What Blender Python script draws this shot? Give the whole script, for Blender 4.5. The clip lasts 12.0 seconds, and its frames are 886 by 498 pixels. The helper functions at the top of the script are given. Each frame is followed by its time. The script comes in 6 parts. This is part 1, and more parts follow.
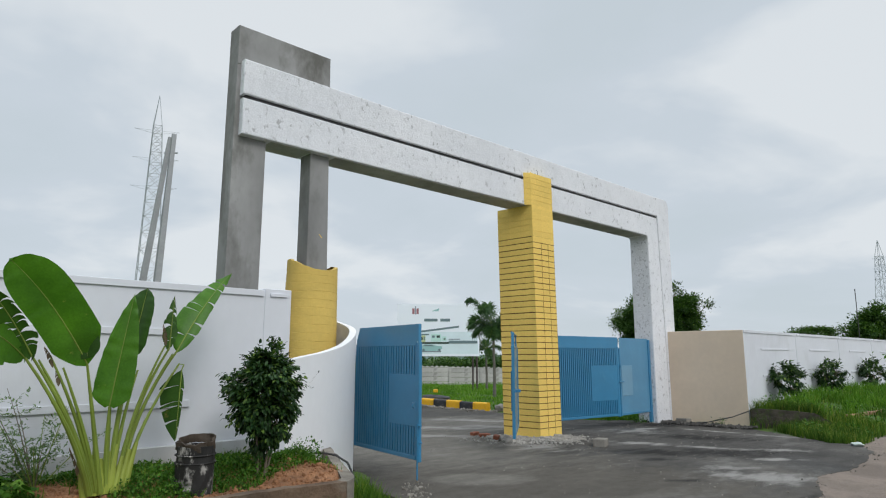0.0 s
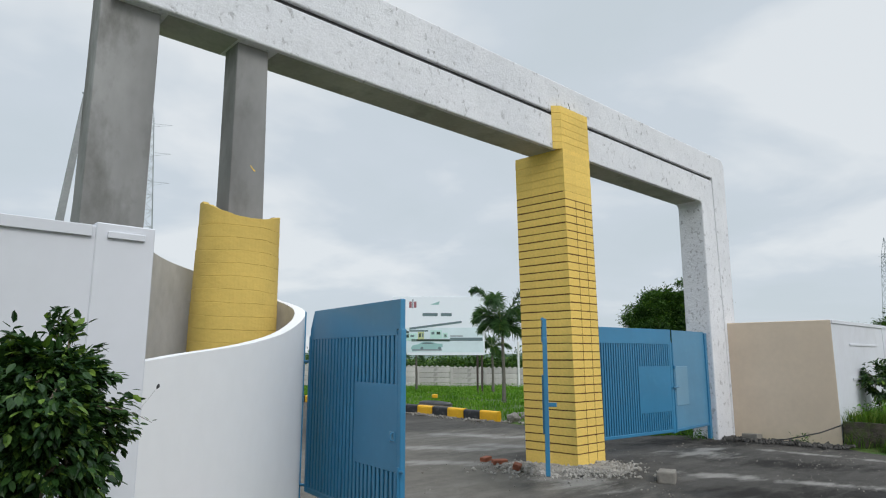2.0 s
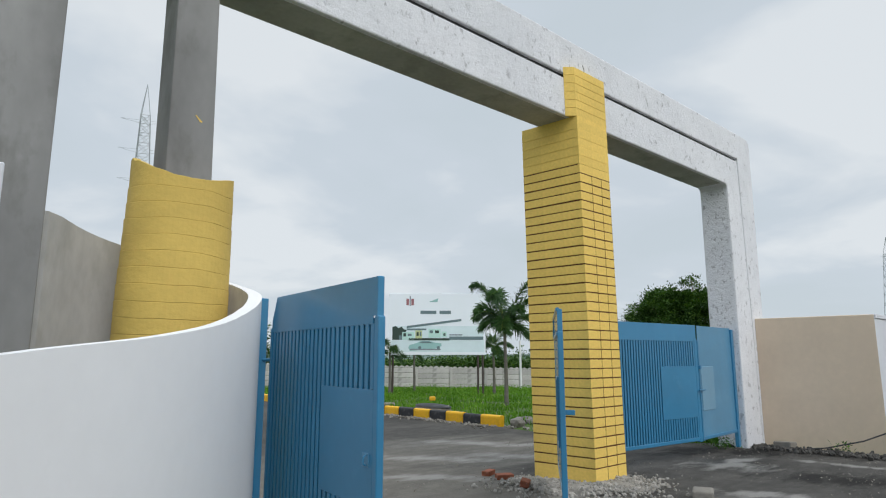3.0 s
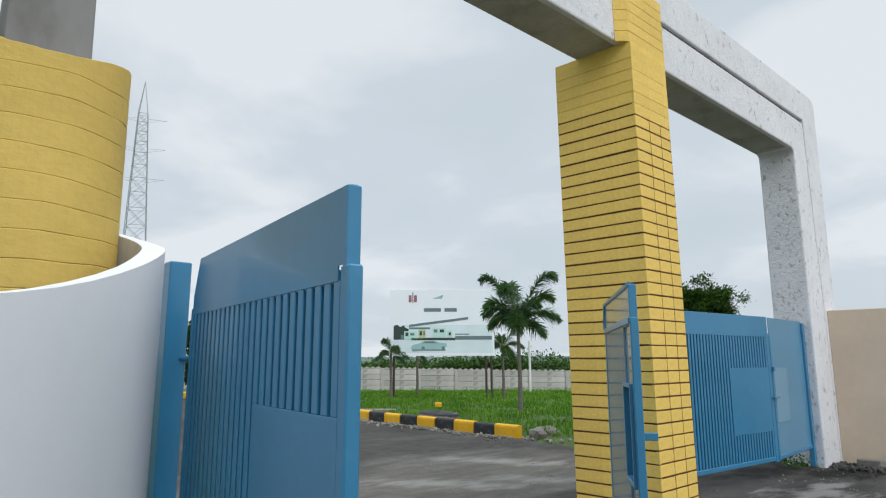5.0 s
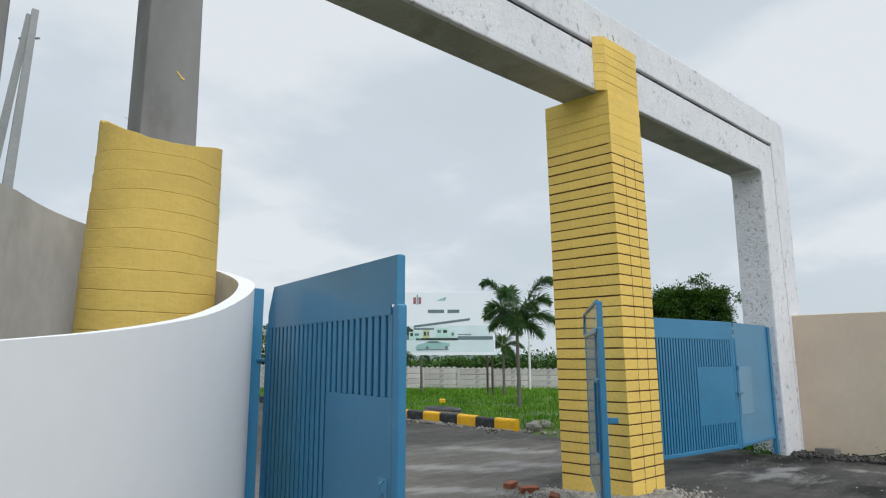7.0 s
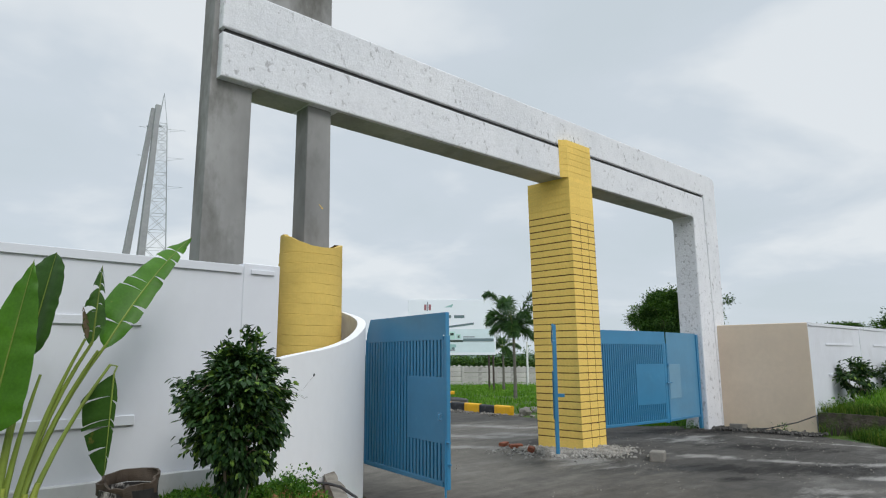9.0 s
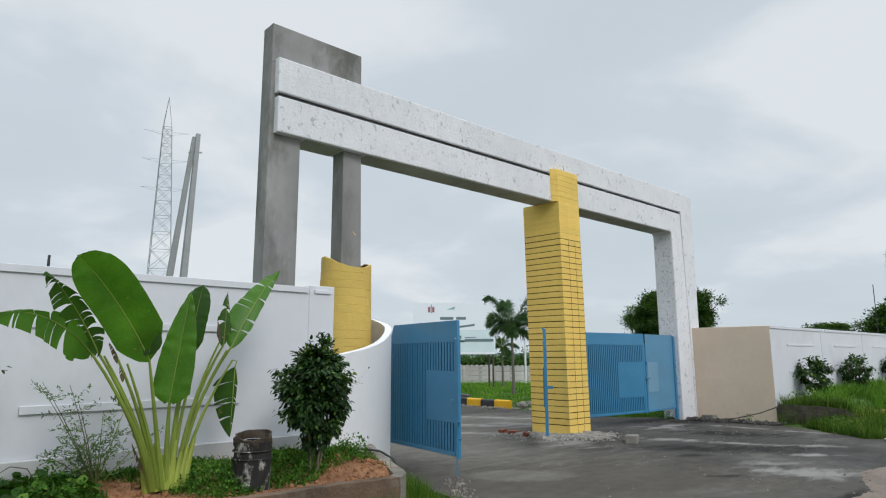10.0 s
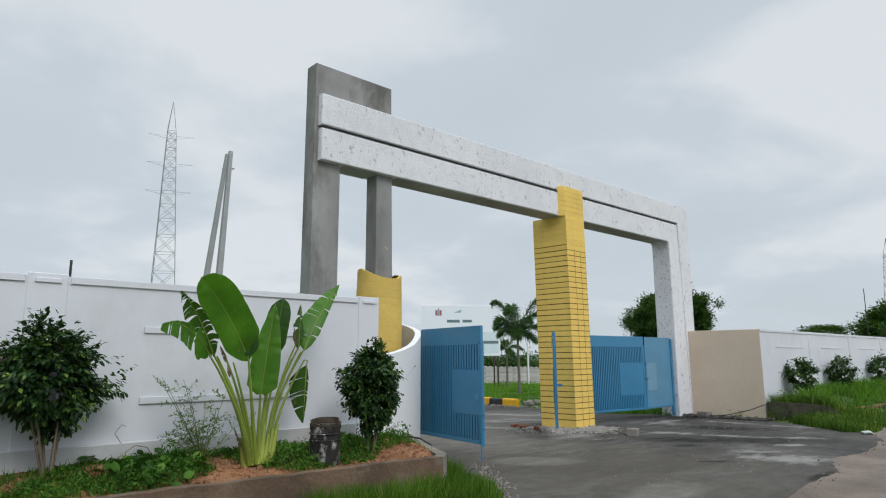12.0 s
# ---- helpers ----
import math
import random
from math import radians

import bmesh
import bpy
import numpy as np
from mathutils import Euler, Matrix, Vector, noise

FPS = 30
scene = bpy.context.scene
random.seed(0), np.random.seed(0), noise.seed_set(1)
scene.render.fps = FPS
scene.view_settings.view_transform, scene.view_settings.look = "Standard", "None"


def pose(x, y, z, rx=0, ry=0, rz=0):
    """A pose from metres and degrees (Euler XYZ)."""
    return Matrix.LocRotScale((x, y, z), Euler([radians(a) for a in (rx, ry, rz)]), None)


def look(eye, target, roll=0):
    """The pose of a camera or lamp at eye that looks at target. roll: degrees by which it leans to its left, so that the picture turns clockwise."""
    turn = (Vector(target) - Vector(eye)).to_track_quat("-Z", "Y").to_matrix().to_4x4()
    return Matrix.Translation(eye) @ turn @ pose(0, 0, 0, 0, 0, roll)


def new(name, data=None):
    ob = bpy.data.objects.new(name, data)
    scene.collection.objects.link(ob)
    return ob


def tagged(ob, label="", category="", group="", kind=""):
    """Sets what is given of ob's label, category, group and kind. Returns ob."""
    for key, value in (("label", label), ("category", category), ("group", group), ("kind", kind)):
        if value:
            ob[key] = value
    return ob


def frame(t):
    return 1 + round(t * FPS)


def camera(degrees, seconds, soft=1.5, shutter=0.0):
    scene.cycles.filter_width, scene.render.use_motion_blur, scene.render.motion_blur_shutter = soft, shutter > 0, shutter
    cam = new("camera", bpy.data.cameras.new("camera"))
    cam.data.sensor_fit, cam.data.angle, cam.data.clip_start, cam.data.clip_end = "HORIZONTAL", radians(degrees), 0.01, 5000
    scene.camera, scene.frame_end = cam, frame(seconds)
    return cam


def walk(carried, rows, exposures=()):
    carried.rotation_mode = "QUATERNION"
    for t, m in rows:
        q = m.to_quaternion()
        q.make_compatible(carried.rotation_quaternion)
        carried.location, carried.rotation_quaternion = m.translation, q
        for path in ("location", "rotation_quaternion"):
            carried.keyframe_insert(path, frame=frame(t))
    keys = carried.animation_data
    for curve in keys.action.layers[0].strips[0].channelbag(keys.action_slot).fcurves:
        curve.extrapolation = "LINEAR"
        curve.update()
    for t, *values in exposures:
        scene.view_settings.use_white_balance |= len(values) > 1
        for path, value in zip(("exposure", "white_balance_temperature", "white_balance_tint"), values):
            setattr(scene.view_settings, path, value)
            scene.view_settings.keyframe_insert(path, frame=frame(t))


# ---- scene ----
cam = camera(70.5, 12.0, soft=1.15)
PATH = [
    (0, (-6.907, -4.244, 1.615), (-5.571, -2.794, 1.955), 0.1),
    (0.5, (-6.361, -3.588, 1.622), (-5.028, -2.136, 1.961), 0.1),
    (1, (-5.75, -2.926, 1.626), (-4.416, -1.475, 1.963), 0.1),
    (1.5, (-5.104, -2.318, 1.62), (-3.771, -0.866, 1.958), 0.1),
    (2, (-4.519, -1.687, 1.6), (-3.186, -0.235, 1.938), 0.0),
    (2.5, (-4.077, -1.211, 1.587), (-2.744, 0.24, 1.926), -0.0),
    (4.5, (-2.423, 0.47, 1.544), (-1.096, 1.927, 1.886), -0.0),
    (5, (-2.338, 0.768, 1.547), (-1.012, 2.224, 1.892), -0.1),
    (5.5, (-2.356, 0.823, 1.535), (-1.034, 2.284, 1.879), -0.1),
    (6, (-2.405, 0.731, 1.538), (-1.084, 2.193, 1.881), -0.1),
    (6.5, (-2.703, 0.412, 1.554), (-1.38, 1.872, 1.894), -0.1),
    (7, (-3.175, -0.073, 1.569), (-1.852, 1.388, 1.91), -0.1),
    (9, (-5.835, -2.68, 1.595), (-4.517, -1.214, 1.933), -0.2),
    (9.5, (-6.547, -3.36, 1.573), (-5.229, -1.895, 1.911), -0.1),
    (10, (-7.205, -3.951, 1.58), (-5.885, -2.486, 1.917), -0.2),
    (10.5, (-7.771, -4.383, 1.572), (-6.45, -2.92, 1.911), -0.2),
    (11, (-8.238, -4.698, 1.528), (-6.918, -3.237, 1.874), -0.3),
    (11.5, (-8.381, -4.755, 1.559), (-7.059, -3.295, 1.903), -0.3),
    (12, (-8.345, -4.603, 1.568), (-7.023, -3.141, 1.91), -0.2),
]
walk(cam, [(t, look(eye, target, roll)) for t, eye, target, roll in PATH], [(0.0, -0.10), (1.5, -0.05), (2.5, -0.09), (5.5, -0.02), (7.0, -0.04), (9.0, -0.05), (12.0, -0.13)])

# ---- world, sun, exposure ----

world = bpy.data.worlds.new("overcast")
scene.world = world
world.use_nodes = True
wn, wl = world.node_tree.nodes, world.node_tree.links
wn.clear()


def sky():
    out = wn.new("ShaderNodeOutputWorld")
    nis = wn.new("ShaderNodeTexSky")
    nis.sky_type, nis.sun_disc = "NISHITA", False
    nis.sun_elevation, nis.sun_rotation = radians(43), radians(190)
    bg_sky = wn.new("ShaderNodeBackground")
    bg_sky.inputs["Strength"].default_value = 0.08
    wl.new(nis.outputs["Color"], bg_sky.inputs["Color"])
    co = wn.new("ShaderNodeTexCoord")
    sep = wn.new("ShaderNodeSeparateXYZ")
    wl.new(co.outputs["Generated"], sep.inputs[0])
    # project the direction on a flat cloud deck
    mz = wn.new("ShaderNodeMath")
    mz.operation = "MAXIMUM"
    wl.new(sep.outputs["Z"], mz.inputs[0])
    mz.inputs[1].default_value = 0.0
    add = wn.new("ShaderNodeMath")
    add.operation = "ADD"
    wl.new(mz.outputs[0], add.inputs[0])
    add.inputs[1].default_value = 0.22
    div = wn.new("ShaderNodeVectorMath")
    div.operation = "DIVIDE"
    wl.new(co.outputs["Generated"], div.inputs[0])
    comb = wn.new("ShaderNodeCombineXYZ")
    for k in range(3):
        wl.new(add.outputs[0], comb.inputs[k])
    wl.new(comb.outputs[0], div.inputs[1])
    n1 = wn.new("ShaderNodeTexNoise")
    n1.inputs["Scale"].default_value, n1.inputs["Detail"].default_value = 1.3, 5.0
    n1.inputs["Roughness"].default_value = 0.5
    n1.inputs["Distortion"].default_value = 0.25
    wl.new(div.outputs[0], n1.inputs["Vector"])
    ramp = wn.new("ShaderNodeValToRGB")
    e = ramp.color_ramp.elements
    e[0].position, e[0].color = 0.34, (0.635, 0.715, 0.778, 1)
    e[1].position, e[1].color = 0.60, (0.83, 0.88, 0.92, 1)
    m = ramp.color_ramp.elements.new(0.47)
    m.color = (0.665, 0.740, 0.812, 1)
    wl.new(n1.outputs["Fac"], ramp.inputs[0])
    # an overcast sky is brighter towards the zenith
    zen = wn.new("ShaderNodeMapRange")
    zen.inputs[1].default_value, zen.inputs[2].default_value = 0.52, 1.0
    zen.inputs[3].default_value, zen.inputs[4].default_value = 0.97, 2.7
    wl.new(sep.outputs["Z"], zen.inputs[0])
    bg = wn.new("ShaderNodeBackground")
    wl.new(ramp.outputs[0], bg.inputs["Color"])
    wl.new(zen.outputs[0], bg.inputs["Strength"])
    mix = wn.new("ShaderNodeMixShader")
    mix.inputs[0].default_value = 0.94
    wl.new(bg_sky.outputs[0], mix.inputs[1])
    wl.new(bg.outputs[0], mix.inputs[2])
    wl.new(mix.outputs[0], out.inputs[0])


sky()
sun_data = bpy.data.lights.new("sun", "SUN")
sun_data.energy, sun_data.angle, sun_data.color = 1.5, radians(25), (1.0, 0.98, 0.95)
sun = new("sun", sun_data)
sun.matrix_world = look((-3, -26, 28), (2, 3, 0))


# ---- materials ----
def nodes_of(name):
    m = bpy.data.materials.new(name)
    m.use_nodes = True
    nt = m.node_tree
    return m, nt.nodes, nt.links, nt.nodes["Principled BSDF"]


def noise_node(n, l, vec, scale, detail=4.0, rough=0.55):
    t = n.new("ShaderNodeTexNoise")
    t.inputs["Scale"].default_value, t.inputs["Detail"].default_value, t.inputs["Roughness"].default_value = scale, detail, rough
    l.new(vec, t.inputs["Vector"])
    return t.outputs["Fac"]


def ramp_node(n, l, fac, stops):
    r = n.new("ShaderNodeValToRGB")
    el = r.color_ramp.elements
    while len(el) < len(stops):
        el.new(0.5)
    for q, (p, c) in zip(el, stops):
        q.position, q.color = p, (*c, 1)
    l.new(fac, r.inputs[0])
    return r.outputs[0]


def mix_node(n, l, a, b, fac, mode="MIX"):
    x = n.new("ShaderNodeMixRGB")
    x.blend_type = mode
    for sock, v in ((x.inputs[0], fac), (x.inputs[1], a), (x.inputs[2], b)):
        if isinstance(v, bpy.types.NodeSocket):
            l.new(v, sock)
        elif isinstance(v, (int, float)):
            sock.default_value = v
        else:
            sock.default_value = (*v, 1)
    return x.outputs[0]


def value(c, k):
    return tuple(min(1.0, v * k) for v in c)


def surface(name, c, dark=0.8, light=1.08, scale=1.5, fine=35.0, rough=0.7, metal=0.0, bump=0.15, bump_scale=70.0, depth=0.004,
            spot=None, spot_scale=6.0, spot_at=(0.58, 0.68), stretch=(1, 1, 1), vary=0.0, spec=0.4, coat=0.0, grain=0.7):
    """Paint, plaster, stone or metal: a base colour with cloudy and fine variation, spots and relief."""
    m, n, l, b = nodes_of(name)
    co = n.new("ShaderNodeTexCoord")
    mp = n.new("ShaderNodeMapping")
    mp.inputs["Scale"].default_value = stretch
    l.new(co.outputs["Object"], mp.inputs[0])
    v = mp.outputs[0]
    col = ramp_node(n, l, noise_node(n, l, v, scale, 5), [(0.3, value(c, dark)), (0.7, value(c, light))])
    f = ramp_node(n, l, noise_node(n, l, v, fine, 3), [(0.3, (0.86, 0.86, 0.86)), (0.7, (1.06, 1.06, 1.06))])
    col = mix_node(n, l, col, f, grain, "MULTIPLY")
    if spot:
        s = ramp_node(n, l, noise_node(n, l, v, spot_scale, 6, 0.65), [(spot_at[0], (0, 0, 0)), (spot_at[1], (1, 1, 1))])
        col = mix_node(n, l, col, spot, s)
    if vary:
        oi = n.new("ShaderNodeObjectInfo")
        k = ramp_node(n, l, oi.outputs["Random"], [(0, (1 - vary,) * 3), (1, (1 + vary * 0.4,) * 3)])
        col = mix_node(n, l, col, k, 1.0, "MULTIPLY")
    l.new(col, b.inputs["Base Color"])
    b.inputs["Roughness"].default_value, b.inputs["Metallic"].default_value = rough, metal
    b.inputs["Specular IOR Level"].default_value = spec
    b.inputs["Coat Weight"].default_value = coat
    b.inputs["Coat Roughness"].default_value = 0.06
    bp = n.new("ShaderNodeBump")
    bp.inputs["Strength"].default_value, bp.inputs["Distance"].default_value = bump, depth
    l.new(noise_node(n, l, v, bump_scale, 5, 0.6), bp.inputs["Height"])
    l.new(bp.outputs[0], b.inputs["Normal"])
    return m


def leafy(name, c1, c2, rough=0.45, through_light=0.25, c3=None):
    """Leaves and blades: each island its own shade, some light passes through."""
    m, n, l, b = nodes_of(name)
    g = n.new("ShaderNodeNewGeometry")
    stops = [(0.0, c1), (0.8, c2)] + ([(1.0, c3)] if c3 else [])
    col = ramp_node(n, l, g.outputs["Random Per Island"], stops)
    v = n.new("ShaderNodeTexCoord").outputs["Object"]
    col = mix_node(n, l, col, ramp_node(n, l, noise_node(n, l, v, 0.9, 5), [(0.35, (0.66, 0.70, 0.66)), (0.65, (1.28, 1.18, 1.15))]), 1.0, "MULTIPLY")
    l.new(col, b.inputs["Base Color"])
    b.inputs["Roughness"].default_value = rough
    b.inputs["Specular IOR Level"].default_value = 0.22
    tr = n.new("ShaderNodeBsdfTranslucent")
    l.new(mix_node(n, l, col, (0.9, 1.0, 0.35), 1.0, "MULTIPLY"), tr.inputs["Color"])
    mx = n.new("ShaderNodeMixShader")
    mx.inputs[0].default_value = through_light
    l.new(b.outputs[0], mx.inputs[1])
    l.new(tr.outputs[0], mx.inputs[2])
    l.new(mx.outputs[0], n["Material Output"].inputs[0])
    return m


def broad_leaf(name, c1, c2, dry):
    """A large leaf blade: cloudy green, fine pale veins, a few dry spots, some light passes through."""
    m, n, l, b = nodes_of(name)
    v = n.new("ShaderNodeTexCoord").outputs["Object"]
    col = ramp_node(n, l, noise_node(n, l, v, 3.0, 5), [(0.3, c1), (0.7, c2)])
    col = mix_node(n, l, col, ramp_node(n, l, noise_node(n, l, v, 60, 3), [(0.3, (0.85,) * 3), (0.7, (1.12,) * 3)]), 0.8, "MULTIPLY")
    col = mix_node(n, l, col, dry, ramp_node(n, l, noise_node(n, l, v, 7, 6, 0.7), [(0.66, (0, 0, 0)), (0.74, (0.8,) * 3)]))
    l.new(col, b.inputs["Base Color"])
    b.inputs["Roughness"].default_value, b.inputs["Specular IOR Level"].default_value = 0.42, 0.3
    bp = n.new("ShaderNodeBump")
    bp.inputs["Strength"].default_value, bp.inputs["Distance"].default_value = 0.35, 0.006
    l.new(noise_node(n, l, v, 24, 4), bp.inputs["Height"])
    l.new(bp.outputs[0], b.inputs["Normal"])
    tr = n.new("ShaderNodeBsdfTranslucent")
    l.new(mix_node(n, l, col, (0.9, 1.0, 0.3), 1.0, "MULTIPLY"), tr.inputs["Color"])
    mx = n.new("ShaderNodeMixShader")
    mx.inputs[0].default_value = 0.35
    l.new(b.outputs[0], mx.inputs[1])
    l.new(tr.outputs[0], mx.inputs[2])
    l.new(mx.outputs[0], n["Material Output"].inputs[0])
    return m


def rough_plaster(name="rough_white_plaster", size=1.0, lo=0.335, hi=0.42, bare=0.15):
    """White trowelled plaster with scattered pits and flakes."""
    m, n, l, b = nodes_of(name)
    co = n.new("ShaderNodeTexCoord")
    mp = n.new("ShaderNodeMapping")
    mp.inputs["Scale"].default_value = (1, 1, 1.15)
    l.new(co.outputs["Object"], mp.inputs[0])
    v = mp.outputs[0]
    big = noise_node(n, l, v, 0.9, 4)
    warp = n.new("ShaderNodeMapping")
    warp.inputs["Rotation"].default_value = (0, radians(24), 0)
    warp.inputs["Scale"].default_value = (1.3, 1.3, 0.85)
    l.new(v, warp.inputs[0])
    pit = noise_node(n, l, warp.outputs[0], 9.0 * size, 4.5, 0.6)
    patch = noise_node(n, l, v, 1.5, 4, 0.6)
    col = ramp_node(n, l, big, [(0.3, (0.69, 0.70, 0.735)), (0.7, (0.765, 0.77, 0.80))])
    fleck = ramp_node(n, l, pit, [(lo, (1, 1, 1)), (hi, (0, 0, 0))])
    clump = ramp_node(n, l, patch, [(0.42, (bare,) * 3), (0.56, (1, 1, 1))])
    spots = mix_node(n, l, fleck, clump, 1.0, "MULTIPLY")
    col = mix_node(n, l, col, (0.45, 0.45, 0.47), spots)
    smudge = ramp_node(n, l, noise_node(n, l, warp.outputs[0], 4.0, 5, 0.65), [(0.36, (0.94,) * 3), (0.52, (1.0,) * 3)])
    col = mix_node(n, l, col, smudge, 1.0, "MULTIPLY")
    fine = ramp_node(n, l, noise_node(n, l, v, 45, 4, 0.65), [(0.3, (0.88,) * 3), (0.65, (1.05,) * 3)])
    col = mix_node(n, l, col, fine, 0.8, "MULTIPLY")
    l.new(col, b.inputs["Base Color"])
    b.inputs["Roughness"].default_value = 0.88
    b.inputs["Specular IOR Level"].default_value = 0.25
    h = mix_node(n, l, noise_node(n, l, v, 16, 6, 0.7), (0, 0, 0), mix_node(n, l, (0, 0, 0), spots, 0.6))
    bp = n.new("ShaderNodeBump")
    bp.inputs["Strength"].default_value, bp.inputs["Distance"].default_value = 0.55, 0.028
    l.new(h, bp.inputs["Height"])
    l.new(bp.outputs[0], b.inputs["Normal"])
    return m


def spot_mask(n, l, v, spots, fray, scale):
    """Soft, frayed oval stains: centre, radii and turn of each."""
    st = n.new("ShaderNodeMapping")
    st.inputs["Rotation"].default_value = (0, 0, radians(48))
    st.inputs["Scale"].default_value = (0.6, 1.7, 1)
    l.new(v, st.inputs[0])
    wob = noise_node(n, l, st.outputs[0], scale, 9, 0.70)
    best = None
    for x, y, rx, ry, turn in spots:
        mp = n.new("ShaderNodeMapping")
        mp.vector_type = "TEXTURE"
        mp.inputs["Location"].default_value = (x, y, 0)
        mp.inputs["Rotation"].default_value = (0, 0, radians(turn))
        mp.inputs["Scale"].default_value = (rx, ry, 1)
        l.new(v, mp.inputs[0])
        ln = n.new("ShaderNodeVectorMath")
        ln.operation = "LENGTH"
        l.new(mp.outputs[0], ln.inputs[0])
        md = n.new("ShaderNodeMath")
        md.operation = "MULTIPLY_ADD"
        l.new(wob, md.inputs[0])
        md.inputs[1].default_value = fray
        md.inputs[2].default_value = 1.0 - 0.5 * fray
        sb = n.new("ShaderNodeMath")
        sb.operation = "SUBTRACT"
        l.new(md.outputs[0], sb.inputs[0])
        l.new(ln.outputs["Value"], sb.inputs[1])
        if best is None:
            best = sb.outputs[0]
        else:
            mx = n.new("ShaderNodeMath")
            mx.operation = "MAXIMUM"
            l.new(best, mx.inputs[0])
            l.new(sb.outputs[0], mx.inputs[1])
            best = mx.outputs[0]
    return best


PALE_SPOTS = [(2.5, -0.75, 1.0, 0.5, -60), (2.85, 0.0, 0.5, 0.2, -40), (4.25, 2.4, 0.75, 0.26, -68), (4.75, 1.1, 0.8, 0.2, -66), (5.35, 0.2, 0.6, 0.22, -55), (4.1, -0.05, 0.5, 0.2, -50), (6.0, 3.45, 0.75, 0.42, -45),
              (7.3, 2.3, 0.8, 0.16, -85), (7.35, 1.2, 0.6, 0.14, -80), (2.45, 3.35, 0.75, 0.5, 60), (4.35, 6.2, 0.9, 0.4, -55), (3.2, 6.9, 1.3, 0.35, -50), (2.2, 5.7, 1.1, 0.28, -48), (5.0, 7.7, 1.3, 0.35, -60), (6.6, 3.55, 0.5, 0.16, -20)]
DARK_SPOTS = [(2.8, 1.1, 0.45, 0.2, -40), (7.1, 4.4, 1.0, 0.6, -40), (7.75, 3.7, 1.1, 0.6, -40), (8.25, 3.0, 0.6, 1.0, 5), (8.45, 2.2, 0.45, 1.0, 0), (1.39, 0.02, 0.4, 0.14, -40), (1.2, -1.5, 0.6, 0.12, 0), (4.2, 0.75, 1.3, 0.55, -45),
              (3.4, 1.6, 0.9, 0.45, -50), (6.0, 1.9, 1.2, 0.6, -60), (6.5, 4.6, 0.7, 0.3, -30)]


def asphalt_mat():
    """Old asphalt: a dusty brown lane through the gate, greyer beside it, pale worn patches, dark damp holes, grit."""
    m, n, l, b = nodes_of("worn_asphalt")
    co = n.new("ShaderNodeTexCoord")
    v = co.outputs["Object"]
    mp = n.new("ShaderNodeMapping")
    mp.inputs["Rotation"].default_value = (0, 0, radians(-18))
    mp.inputs["Scale"].default_value = (0.55, 1.0, 1)
    l.new(v, mp.inputs[0])
    col = ramp_node(n, l, noise_node(n, l, v, 0.45, 8, 0.6), [(0.30, (0.046, 0.044, 0.041)), (0.50, (0.072, 0.068, 0.063)), (0.72, (0.106, 0.099, 0.090))])
    mott = ramp_node(n, l, noise_node(n, l, v, 5.0, 8, 0.7), [(0.3, (0.66,) * 3), (0.7, (1.28,) * 3)])
    col = mix_node(n, l, col, mott, 0.65, "MULTIPLY")
    mp2 = n.new("ShaderNodeMapping")
    mp2.inputs["Rotation"].default_value = (0, 0, radians(32))
    mp2.inputs["Scale"].default_value = (0.35, 2.6, 1)
    l.new(v, mp2.inputs[0])
    streak = ramp_node(n, l, noise_node(n, l, mp2.outputs[0], 1.1, 9, 0.68), [(0.33, (0.66,) * 3), (0.5, (1.0,) * 3), (0.68, (1.38,) * 3)])
    col = mix_node(n, l, col, streak, 0.45, "MULTIPLY")
    damp = ramp_node(n, l, noise_node(n, l, v, 0.37, 7, 0.62), [(0.54, (0, 0, 0)), (0.64, (1, 1, 1))])
    col = mix_node(n, l, col, (0.030, 0.029, 0.028), mix_node(n, l, (0, 0, 0), damp, 0.45))
    # the driven lane keeps a film of brown dust
    for spots, amount, lo, hi in (([(-0.6, 0.6, 3.4, 3.4, 0)], 0.75, (0.071, 0.064, 0.054), (0.113, 0.102, 0.087)),
                                  ([(0.9, 5.6, 3.0, 4.2, 0), (4.3, 7.2, 2.6, 2.4, 0), (-1.3, -0.6, 1.0, 0.5, 0), (-0.6, 2.0, 0.9, 0.5, -40)], 0.8, (0.122, 0.113, 0.100), (0.188, 0.175, 0.154))):
        film = ramp_node(n, l, spot_mask(n, l, v, spots, 1.6, 1.1), [(0.0, (0, 0, 0)), (0.45, (amount,) * 3)])
        soft = ramp_node(n, l, noise_node(n, l, mp2.outputs[0], 1.3, 9, 0.68), [(0.3, lo), (0.7, hi)])
        col = mix_node(n, l, col, mix_node(n, l, soft, mott, 0.5, "MULTIPLY"), film)
    dust = ramp_node(n, l, noise_node(n, l, mp.outputs[0], 0.8, 10, 0.70), [(0.56, (0, 0, 0)), (0.68, (1, 1, 1))])
    col = mix_node(n, l, col, (0.19, 0.182, 0.17), mix_node(n, l, (0, 0, 0), dust, 0.45))
    pale = ramp_node(n, l, spot_mask(n, l, v, PALE_SPOTS, 4.2, 1.9), [(0.0, (0, 0, 0)), (0.8, (1, 1, 1))])
    col = mix_node(n, l, col, (0.27, 0.26, 0.245), mix_node(n, l, (0, 0, 0), pale, 0.8))
    hole = ramp_node(n, l, spot_mask(n, l, v, DARK_SPOTS, 3.2, 2.3), [(0.0, (0, 0, 0)), (0.7, (1, 1, 1))])
    col = mix_node(n, l, col, (0.020, 0.019, 0.018), mix_node(n, l, (0, 0, 0), hole, 0.9))
